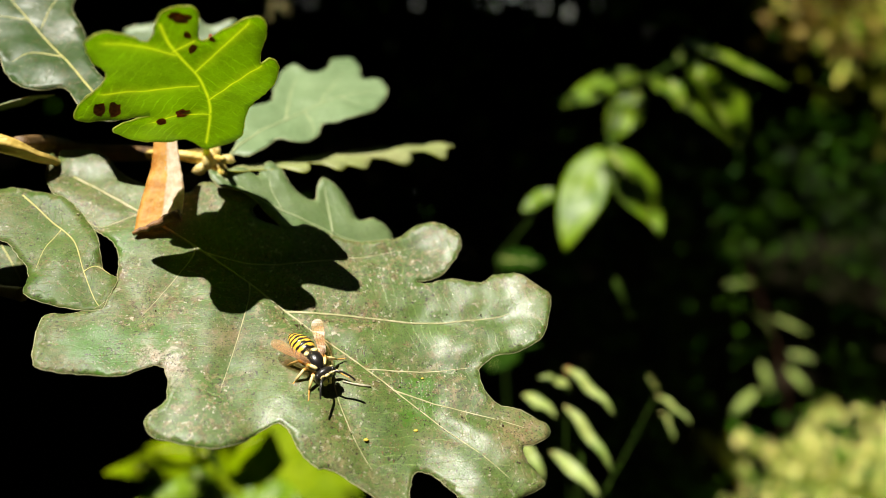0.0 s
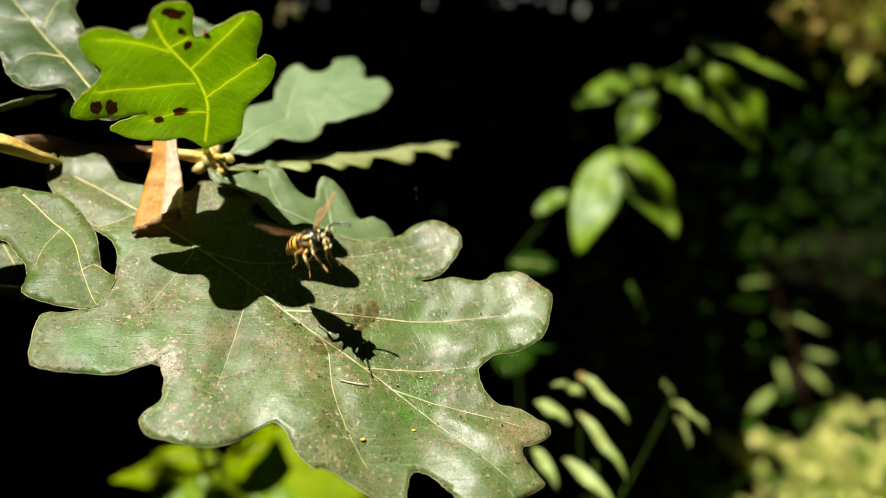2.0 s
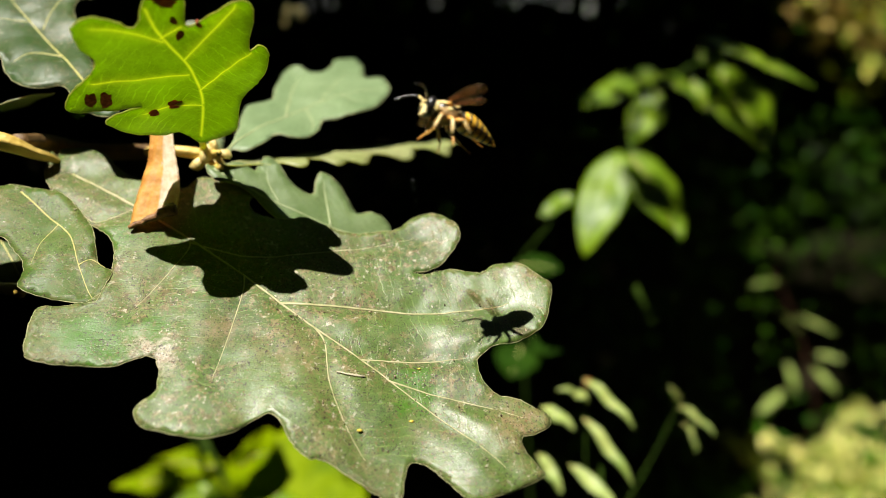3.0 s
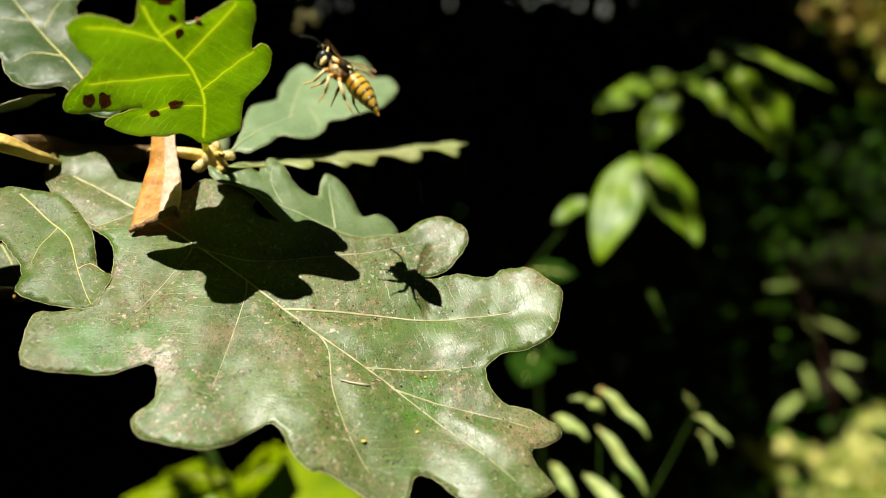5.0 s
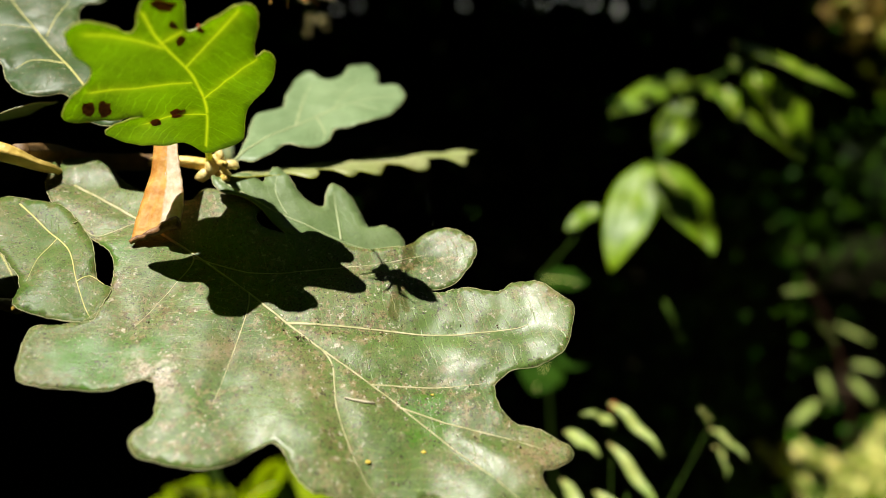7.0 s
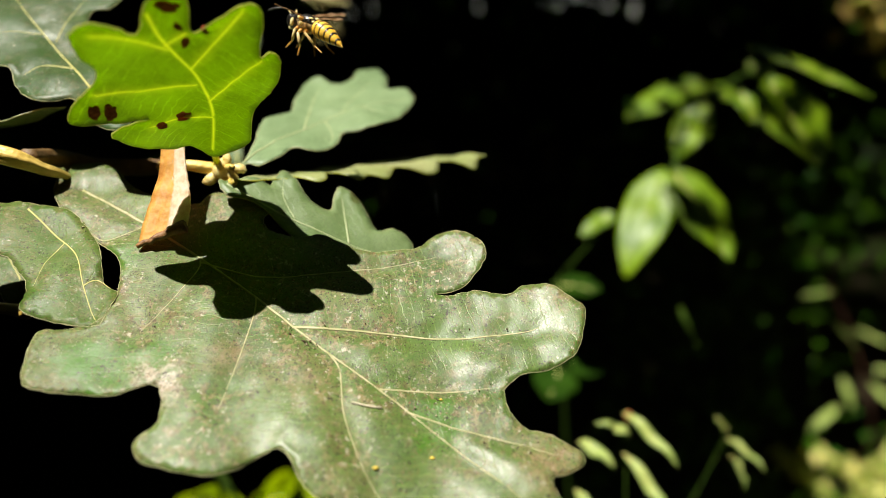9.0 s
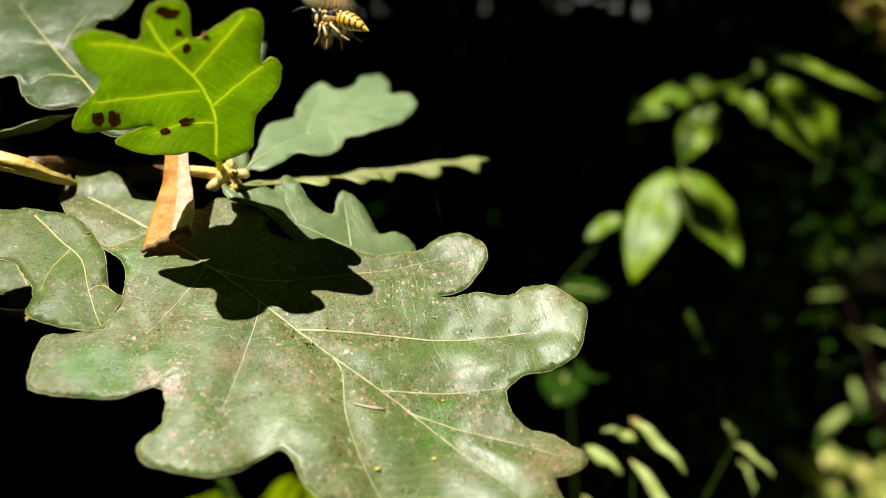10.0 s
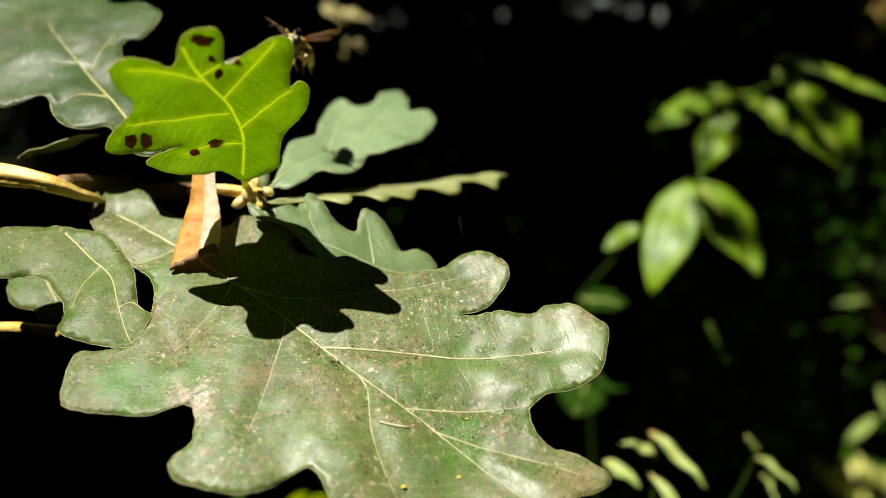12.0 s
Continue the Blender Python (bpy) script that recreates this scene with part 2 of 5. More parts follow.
M_PALE = leaf_material("pale_oak_leaf", (0.13, 0.2, 0.085), (0.21, 0.29, 0.14), (0.25, 0.35, 0.1), thin=0.12, rough=0.42, specks=0.25, ribs=0.3, wax=0.15)
M_OAK = leaf_material("oak_leaf", (0.032, 0.082, 0.008), (0.075, 0.14, 0.02), (0.2, 0.3, 0.03), thin=0.1, rough=0.46, dust=0.45, dust_colour=(0.17, 0.125, 0.05), specks=0.9, ribs=0.35, relief=0.9, wax=0.05, spec=0.22)
M_DEEP = leaf_material("deep_green_oak_leaf", (0.018, 0.05, 0.01), (0.042, 0.088, 0.02), (0.14, 0.22, 0.03), thin=0.06, rough=0.36, dust=0.25, dust_colour=(0.11, 0.11, 0.055), specks=0.7, ribs=0.3, relief=0.9, wax=0.03, spec=0.24)
M_BACK = leaf_material("shaded_oak_leaf", (0.085, 0.14, 0.04), (0.15, 0.21, 0.08), (0.2, 0.3, 0.06), thin=0.12, rough=0.42, specks=0.3, ribs=0.22, wax=0.2)
M_WAVY = leaf_material("wavy_oak_leaf", (0.25, 0.32, 0.08), (0.42, 0.46, 0.2), (0.62, 0.66, 0.04), thin=0.32, rough=0.4, dust=0.3, dust_colour=(0.3, 0.22, 0.12), specks=0.5)
M_VEIN = plain("leaf_vein", (0.42, 0.39, 0.1), (0.6, 0.55, 0.2), 600.0, 0.55, thin=0.15)
M_VEIN_DUSTY = plain("dusty_leaf_vein", (0.28, 0.28, 0.1), (0.56, 0.5, 0.3), 420.0, 0.6, thin=0.1)
M_VEIN_PALE = plain("pale_leaf_vein", (0.3, 0.36, 0.16), (0.4, 0.44, 0.24), 600.0, 0.5, thin=0.15)
M_RIM_TOP = plain("young_leaf_rim", (0.62, 0.66, 0.14), (0.8, 0.8, 0.36), 600.0, 0.45, thin=0.85)
M_VEIN_TOP = plain("young_leaf_vein", (0.5, 0.52, 0.02), (0.6, 0.6, 0.05), 600.0, 0.5, thin=0.6)
M_RIM = plain("leaf_rim", (0.3, 0.31, 0.12), (0.55, 0.5, 0.28), 500.0, 0.55, thin=0.2)
M_BARK = plain("young_bark", (0.5, 0.33, 0.05), (0.78, 0.58, 0.16), 260.0, 0.45, 0.4)
# bark colour darkened to stand for the leaf shade on the twig
M_SHADE_BARK = plain("shade_toned_bark", (0.06, 0.03, 0.008), (0.2, 0.11, 0.03), 300.0, 0.6, 0.5)
M_LIMB = plain("limb_bark", (0.16, 0.11, 0.06), (0.34, 0.26, 0.16), 120.0, 0.8, 0.6)
M_BUD = plain("bud_scale", (0.42, 0.26, 0.03), (0.9, 0.8, 0.36), 900.0, 0.35, 0.5)
M_CURL = plain("rolled_edge", (0.05, 0.02, 0.008), (0.34, 0.17, 0.06), 900.0, 0.55, 0.7)
M_STALK = plain("dry_stalk", (0.4, 0.34, 0.22), (0.6, 0.54, 0.4), 900.0, 0.7)
M_SPOT = plain("rot_spot", (0.22, 0.04, 0.02), (0.75, 0.22, 0.1), 1400.0, 0.7, thin=0.6)
M_DIRT = plain("dirt", (0.05, 0.03, 0.016), (0.11, 0.065, 0.035), 900.0, 0.85)
M_GRAIN = plain("yellow_grain", (0.5, 0.36, 0.03), (0.7, 0.52, 0.08), 900.0, 0.5)
M_CRUMB = plain("crumb", (0.16, 0.1, 0.05), (0.5, 0.42, 0.28), 700.0, 0.8)


def dry_material():
    """Dead leaf: orange on one half, sunlit sheen painted pale on the other, finely crinkled."""
    m, nt, p = tree("dry_leaf")
    vec = coords(nt, 1.0)
    warm = ramp(nt, noise_of(nt, vec, 330.0, 6.0, 0.65), (0.3, (0.55, 0.22, 0.03)), (0.55, (0.82, 0.46, 0.1)), (0.75, (0.88, 0.6, 0.22)))
    pale = ramp(nt, noise_of(nt, vec, 700.0, 5.0, 0.6), (0.3, (0.75, 0.52, 0.28)), (0.6, (0.92, 0.82, 0.64)))
    at = nt.nodes.new("ShaderNodeAttribute")
    at.attribute_name = "pale_lit"
    edge = calc(nt, "ADD", at.outputs["Fac"], calc(nt, "MULTIPLY", calc(nt, "SUBTRACT", noise_of(nt, vec, 500.0, 5.0, 0.7), 0.5), 0.7))
    col = blend(nt, ramp(nt, edge, (0.4, (0, 0, 0)), (0.6, (1, 1, 1))), warm, pale)
    nt.links.new(col, p.inputs["Base Color"])
    p.inputs["Roughness"].default_value = 0.5
    bp = node(nt, "ShaderNodeBump", Strength=0.6, Distance=0.0004)
    nt.links.new(noise_of(nt, vec, 900.0, 5.0, 0.65), bp.inputs["Height"])
    nt.links.new(bp.outputs[0], p.inputs["Normal"])
    tr = nt.nodes.new("ShaderNodeBsdfTranslucent")
    nt.links.new(col, tr.inputs["Color"])
    mix = node(nt, "ShaderNodeMixShader", Fac=0.42)
    nt.links.new(p.outputs[0], mix.inputs[1])
    nt.links.new(tr.outputs[0], mix.inputs[2])
    nt.links.new(mix.outputs[0], nt.nodes["Material Output"].inputs[0])
    return m


M_DRY = dry_material()
M_THREAD = plain("silk", (0.6, 0.6, 0.6), (0.7, 0.7, 0.7), 300.0, 0.4, 0.0)

# ---- wasp materials ----
M_YELLOW = plain("wasp_yellow", (0.72, 0.37, 0.015), (0.88, 0.56, 0.08), 700.0, 0.36, 0.1)
M_BLACK = plain("wasp_black", (0.008, 0.007, 0.006), (0.02, 0.018, 0.015), 900.0, 0.3, 0.15)
M_FUZZ = plain("wasp_fuzz", (0.22, 0.11, 0.03), (0.6, 0.42, 0.18), 1500.0, 0.85, 0.5)
M_CREAM = plain("wasp_cream", (0.8, 0.6, 0.16), (0.9, 0.78, 0.4), 900.0, 0.4, 0.1)
M_LEG = plain("wasp_leg", (0.6, 0.24, 0.03), (0.82, 0.46, 0.1), 900.0, 0.4, 0.1)
M_SHIN = plain("wasp_shin", (0.74, 0.5, 0.16), (0.88, 0.72, 0.38), 900.0, 0.4, 0.1)
M_WINGVEIN = plain("wing_vein", (0.14, 0.06, 0.015), (0.26, 0.12, 0.04), 900.0, 0.4, 0.0)


def wing_material():
    """Clear wing membrane, tinged brown, with a little gloss."""
    m, nt, p = tree("wing")
    vec = coords(nt, 1.0)
    nt.links.new(ramp(nt, noise_of(nt, vec, 500.0, 4.0, 0.6), (0.3, (0.6, 0.34, 0.15)), (0.7, (0.8, 0.56, 0.36))), p.inputs["Base Color"])
    p.inputs["Roughness"].default_value = 0.3
    clear = nt.nodes.new("ShaderNodeBsdfTransparent")
    clear.inputs["Color"].default_value = (0.95, 0.88, 0.78, 1)
    mix = node(nt, "ShaderNodeMixShader", Fac=0.14)
    nt.links.new(clear.outputs[0], mix.inputs[1])
    nt.links.new(p.outputs[0], mix.inputs[2])
    nt.links.new(mix.outputs[0], nt.nodes["Material Output"].inputs[0])
    return m


M_WING = wing_material()


# ---- mesh helpers ----
def link(name, bm, material, parent=None, label="", smooth=True):
    me = bpy.data.meshes.new(name)
    bmesh.ops.recalc_face_normals(bm, faces=bm.faces)
    bm.to_mesh(me)
    bm.free()
    if smooth:
        me.polygons.foreach_set("use_smooth", [True] * len(me.polygons))
    for m in (material if isinstance(material, (list, tuple)) else [material]):
        me.materials.append(m)
    ob = new(name, me)
    if parent is not None:
        ob.parent = parent
    if label:
        tagged(ob, label)
    return ob


def part(name, bm, material, parent, label="", smooth=True):
    return link(name, bm, material, parent, label, smooth)


def spline(pts, steps, closed=False):
    """Catmull-Rom through the points."""
    pts = [Vector(p) for p in pts]
    n, out = len(pts), []
    for i in range(n if closed else n - 1):
        if closed:
            a, b, c, d = (pts[(i + k) % n] for k in (-1, 0, 1, 2))
        else:
            a, b, c, d = pts[max(i - 1, 0)], pts[i], pts[i + 1], pts[min(i + 2, n - 1)]
        for k in range(steps):
            t = k / steps
            out.append(0.5 * ((2 * b) + (c - a) * t + (2 * a - 5 * b + 4 * c - d) * t * t + (3 * b - a - 3 * c + d) * t ** 3))
    if not closed:
        out.append(pts[-1])
    return out


def tube(bm, pts, radii, sides=8, flat=1.0, up=Vector((0, 0, 1)), ridge=0.0):
    """A tapered tube along pts, closed at both ends."""
    rings, n = [], len(pts)
    for i, p in enumerate(pts):
        d = (pts[min(i + 1, n - 1)] - pts[max(i - 1, 0)]).normalized()
        s = d.cross(up)
        s = s.normalized() if s.length > 1e-6 else d.orthogonal().normalized()
        u = s.cross(d).normalized()
        r = radii[i] if isinstance(radii, (list, tuple)) else radii
        rings.append([bm.verts.new(p + (s * math.cos(a) + u * (flat * math.sin(a))) * (r * (1 + ridge * math.cos(6 * a)))) for a in (2 * math.pi * k / sides for k in range(sides))])
    for a, b in zip(rings, rings[1:]):
        for k in range(sides):
            bm.faces.new((a[k], a[(k + 1) % sides], b[(k + 1) % sides], b[k]))
    bm.faces.new(rings[0][::-1])
    bm.faces.new(rings[-1])


def blob(bm, centre, size, rot=None, u=14, v=9):
    m = Matrix.Translation(centre) @ (rot or Matrix.Identity(4)) @ Matrix.Diagonal((*size, 1))
    bmesh.ops.create_uvsphere(bm, u_segments=u, v_segments=v, radius=1.0, matrix=m)


def taper(n, a, b):
    return [a + (b - a) * i / (n - 1) for i in range(n)]


# ---- oak leaves ----
class Blade:
    """The surface of one leaf, in mm: along the midrib, across it, and its relief."""

    def __init__(self, base, tip, normal, droop, wave, arch, phase, droop_far=None, facets=()):
        self.base = Vector(base)
        run = Vector(tip) - self.base
        self.length = run.length
        self.along = run.normalized()
        n = Vector(normal)
        self.up = (n - self.along * n.dot(self.along)).normalized()
        self.across = self.up.cross(self.along)
        self.form = (droop, wave, arch, phase)
        self.droop_far = droop if droop_far is None else droop_far
        self.facets = facets   # local tilts, set so sheen shows from the camera: place, reach and slope

    def relief(self, x, y):
        droop, wave, arch, ph = self.form
        ln = self.length
        if y > 0:
            droop = self.droop_far
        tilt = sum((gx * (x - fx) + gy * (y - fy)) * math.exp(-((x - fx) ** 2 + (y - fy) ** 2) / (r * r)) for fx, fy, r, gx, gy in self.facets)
        return tilt - droop * y * y / ln + wave * math.sin(x * 12.0 / ln + ph) * math.cos(y * 5.0 / ln + ph * 1.7) + arch * 4 * x * (ln - x) / (ln * ln)

    def at(self, x, y, lift=0.0):
        return (self.base + self.along * x + self.across * y + self.up * (self.relief(x, y) + lift)) * MM


def gap(points, lines):
    """The distance of each point from the nearest of the polylines."""
    best = np.full(len(points), 1e9)
    for line in lines:
        for a, b in zip(line, line[1:]):
            a, b = np.array(a[:2]), np.array(b[:2])
            d = b - a
            t = np.clip(((points - a) @ d) / max(d @ d, 1e-9), 0, 1)
            best = np.minimum(best, np.linalg.norm(points - a - t[:, None] * d, axis=1))
    return best


def oak_leaf(parent, blade, side_a, side_b, veins, material, vein_material=None, label="", step=1.3, quilt=0.5, curl=0.35, rim=True, vein_size=0.3, rim_material=None, rim_size=0.1):
    """One lobed blade: blade mesh > midrib, side veins, rim. side_a and side_b hold lobes and bays from base to tip."""
    loop = [(0.0, 0.0)] + list(side_a) + [(blade.length, 0.0)] + list(side_b)[::-1]
    edge = [(p.x, p.y) for p in spline([(x, y, 0) for x, y in loop], 6, True)]
    rng = random.Random(len(loop) * 7 + int(blade.length * 10))
    edge = [(x + rng.uniform(-0.06, 0.06), y + rng.uniform(-0.06, 0.06)) for x, y in edge]
    edge = [(x + 0.2 * noise.noise(Vector((x * 0.9, y * 0.9, 5.0))), y + 0.2 * noise.noise(Vector((x * 0.9, y * 0.9, 9.0)))) for x, y in edge]
    e = np.array(edge)
    lo, hi = e.min(0), e.max(0)
    gx, gy = np.meshgrid(np.arange(lo[0], hi[0], step), np.arange(lo[1], hi[1], step))
    g = np.c_[gx.ravel(), gy.ravel()]
    g[:, 0] += np.tile(np.arange(gx.shape[0])[:, None] % 2 * step / 2, (1, gx.shape[1])).ravel()
    inside = np.zeros(len(g), bool)
    for (x0, y0), (x1, y1) in zip(edge, edge[1:] + edge[:1]):
        hit = ((y0 > g[:, 1]) != (y1 > g[:, 1])) & (g[:, 0] < (x1 - x0) * (g[:, 1] - y0) / ((y1 - y0) or 1e-9) + x0)
        inside ^= hit
    ring = edge + edge[:1]
    lines = [[(p.x, p.y) for p in spline([(x, y, 0) for x, y in v], 8)] for v in veins]
    g = g[inside]
    g = g[(gap(g, [ring]) > step * 0.45) & (gap(g, lines) > 0.75)]
    pts = [Vector(p) for p in edge] + [Vector(p) for p in g]
    n = len(edge)
    for i, line in enumerate(lines):
        for k in range(len(line) - 1):
            a, b = Vector(line[k]), Vector(line[k + 1])
            side = (b - a).normalized().orthogonal() * (0.36 if i == 0 else 0.24)
            for q in (0.0, 0.5):
                c = a.lerp(b, q)
                pts += [c, c + side, c - side]
    out = delaunay_2d_cdt(pts, [(i, (i + 1) % n) for i in range(n)], [], 1, 1e-5)
    verts, faces = out[0], out[2]
    flat = np.array([(v.x, v.y) for v in verts])
    dv = gap(flat, lines)
    de = gap(flat, [ring])

    def lift(x, y, a, b):
        h = quilt * (1 - math.exp(-(a / 2.2) ** 2)) - quilt * 0.6
        h += curl * math.exp(-b / 1.2) * noise.noise(Vector((x * 0.16, y * 0.16, blade.length))) * 2.5
        return h + 0.22 * noise.noise(Vector((x * 0.35, y * 0.35, 3.0)))

    bm = bmesh.new()
    made = [bm.verts.new(blade.at(v.x, v.y, lift(v.x, v.y, a, b))) for v, a, b in zip(verts, dv, de)]
    for f in faces:
        if len(set(f)) > 2:
            bm.faces.new([made[i] for i in f])
    ob = part("leaf", bm, material, parent, label)
    mark = ob.data.attributes.new("vein", "FLOAT", "POINT")
    mark.data.foreach_set("value", [max(0.0, 1 - a / 0.3) for a in dv])
    lay = ob.data.attributes.new("lay", "FLOAT_VECTOR", "POINT")
    lay.data.foreach_set("vector", [c for v in verts for c in (v.x, v.y, 0.0)])
    thick = ob.modifiers.new("thickness", "SOLIDIFY")
    thick.thickness = 0.00022
    thick.offset = 0.0
    for i, line in enumerate(lines if vein_size else []):
        bm = bmesh.new()
        near_edge = gap(np.array(line), [ring])
        pts3 = [blade.at(x, y, lift(x, y, 0.0, e) + 0.1) for (x, y), e in zip(line, near_edge)]
        size = vein_size if i == 0 else vein_size * (0.95 if i == 2 else 0.6)
        tube(bm, pts3, [r * MM for r in taper(len(pts3), size, size * 0.25)], 6, 0.55, blade.up)
        part("midrib" if i == 0 else "side_vein", bm, vein_material or M_VEIN, ob)
    if rim:
        bm = bmesh.new()
        near_vein = gap(np.array(ring), lines)
        ring3 = [blade.at(x, y, lift(x, y, a, 0.0)) for (x, y), a in zip(ring, near_vein)]
        tube(bm, ring3, [(rim_size + 0.05 * noise.noise(Vector((i * 0.3, 0, 0)))) * MM for i in range(len(ring3))], 5, 1.0, blade.up)
        part("rim", bm, rim_material or M_RIM, ob)
    return ob


# ---- the oak branch ----
branch = new("oak_branch")
branch.matrix_basis = TILT
tagged(branch, "oak twig with dusty green lobed leaves and one backlit yellow-green leaf", "branch")

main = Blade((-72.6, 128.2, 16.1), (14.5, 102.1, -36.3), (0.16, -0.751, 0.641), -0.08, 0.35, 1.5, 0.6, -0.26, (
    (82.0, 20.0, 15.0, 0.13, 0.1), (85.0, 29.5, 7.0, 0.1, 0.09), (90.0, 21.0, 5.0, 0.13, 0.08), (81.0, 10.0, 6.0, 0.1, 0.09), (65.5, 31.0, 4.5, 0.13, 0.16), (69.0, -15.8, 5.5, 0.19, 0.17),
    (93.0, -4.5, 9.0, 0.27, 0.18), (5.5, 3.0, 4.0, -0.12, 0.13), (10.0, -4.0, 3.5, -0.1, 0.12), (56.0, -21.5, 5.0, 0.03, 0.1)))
MAIN_NEAR = [(-2.9, 0.7), (1.8, -4), (7.3, -6), (14, -6.7), (19.4, -7), (23.5, -7.2), (27, -9.1), (30.1, -12.5), (32.3, -16.7), (30.2, -20.7), (27.8, -23.6), (30.1, -26.9), (33.6, -29.9), (36, -29.6), (40.3, -26.8), (44.5, -24.2), (46.5, -20.6), (48.3, -19.2), (51.3, -21.1), (53.1, -23.3), (52.9, -26.6), (55.4, -27.8), (58.7, -26.6), (63, -24.5), (65.5, -21.6), (66.2, -18.9), (67.8, -16.2), (69.9, -15.9), (73.2, -17.2), (76.6, -17.5), (78.7, -16.3), (83.5, -15.9), (88.1, -15.4), (90.3, -14.2), (89, -11.4), (88.2, -8.9), (90.4, -7.7), (94.2, -8.1), (99.2, -8.1)]
MAIN_FAR = [(-2.5, 2.5), (0.2, 5), (4.7, 6.3), (10.4, 5.4), (16.9, 5.9), (23.3, 9.3), (24.3, 12.7), (31.3, 17.2), (34.8, 16.5), (36, 13.1), (39.2, 12.5), (43.7, 14.2), (46, 17), (52.5, 17.9), (56.8, 20.7), (60.5, 24.6), (61.7, 29.2), (65, 32), (68.8, 32.1), (71.4, 30), (72, 25.8), (71.2, 21.8), (68.7, 19.3), (70.9, 20.4), (73.7, 23.6), (78.4, 25.8), (79.6, 28.7), (83.2, 30.7), (87.1, 30.2), (89.9, 30.2), (91.5, 27.3), (92.9, 22.2), (90.8, 18), (87.8, 14.4), (87.2, 11.3), (89.6, 8.7), (92.8, 7.8), (96.4, 9.1), (100.8, 9.8), (102.1, 8.7), (101.3, 6), (99.8, 4.1), (100.6, 2.5), (103.7, 1.5)]
MAIN_LOOP = MAIN_NEAR + MAIN_FAR[::-1]
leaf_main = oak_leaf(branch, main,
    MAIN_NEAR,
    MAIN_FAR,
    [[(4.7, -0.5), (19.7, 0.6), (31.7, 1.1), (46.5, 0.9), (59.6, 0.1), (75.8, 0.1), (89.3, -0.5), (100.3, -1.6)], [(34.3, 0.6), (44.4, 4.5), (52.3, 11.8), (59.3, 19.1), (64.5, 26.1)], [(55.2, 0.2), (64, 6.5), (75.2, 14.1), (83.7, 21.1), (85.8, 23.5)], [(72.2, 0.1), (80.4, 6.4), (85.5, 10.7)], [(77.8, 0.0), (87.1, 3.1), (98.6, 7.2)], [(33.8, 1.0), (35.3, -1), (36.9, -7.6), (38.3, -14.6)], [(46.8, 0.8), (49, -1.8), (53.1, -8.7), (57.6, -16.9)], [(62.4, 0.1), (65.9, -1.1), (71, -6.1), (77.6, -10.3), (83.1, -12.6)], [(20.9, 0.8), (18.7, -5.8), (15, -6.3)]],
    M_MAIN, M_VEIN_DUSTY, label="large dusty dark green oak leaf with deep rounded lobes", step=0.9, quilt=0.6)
top = Blade((-42.5, 121.6, 18.1), (-34.4, 89.3, 31.6), (-0.28, 0.309, 0.909), 0.1, 0.3, 0, 1.1)
leaf_top = oak_leaf(branch, top,
    [(3.5, -3), (3.4, -5.8), (5.3, -10), (9.1, -13.3), (10.9, -12.9), (12.0, -10.6), (12.7, -7.4), (12.9, -10.8), (13.6, -13.9), (14.5, -17.8), (17.4, -16.9), (20.1, -14.6), (22.3, -12.2), (24.7, -11.5), (27.6, -12.6), (30.7, -12.7), (32.2, -12.3), (33.2, -10), (32.1, -7.4), (30.6, -5.6), (31, -4.5), (34.3, -3.3), (35.9, -1.6)],
    [(0.8, 3.2), (2, 5.5), (3.2, 6.5), (10.3, 7.6), (14.4, 10.6), (19.4, 12.3), (22.9, 12.5), (24.2, 11.3), (23.4, 10), (25.5, 10), (29.7, 10.9), (32.9, 10.5), (33.4, 8.5), (31.3, 5.4), (29.5, 2.3), (30.6, 1.5), (34.2, 2), (35.8, 1.3)],
    [[(2.4, 0.2), (12.4, 1.7), (20.6, 0.9), (25.5, -1), (29.5, -2.4), (33.7, -3.1)], [(10.8, 1.4), (12, -2.9), (11, -7.4)], [(19.2, 0.5), (19.3, -7.7), (19.7, -13.1)], [(27, -2), (30.1, -6.7), (31.3, -10.4)], [(22.7, 0.3), (28.3, 5.2), (32.3, 8.5)], [(15, 1.7), (20, 6.3), (23.1, 10.2)], [(27.7, -2.2), (29.7, 1)]],
    M_TOP, label="backlit yellow-green young oak leaf with brown rot spots", quilt=0.3, curl=0.2, vein_size=0, rim_material=M_RIM_TOP, rim_size=0.14)
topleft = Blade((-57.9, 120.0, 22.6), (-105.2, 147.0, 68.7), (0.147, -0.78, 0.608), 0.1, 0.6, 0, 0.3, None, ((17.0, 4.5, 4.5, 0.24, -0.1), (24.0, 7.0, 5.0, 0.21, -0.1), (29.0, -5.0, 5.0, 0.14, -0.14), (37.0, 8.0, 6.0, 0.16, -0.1)))
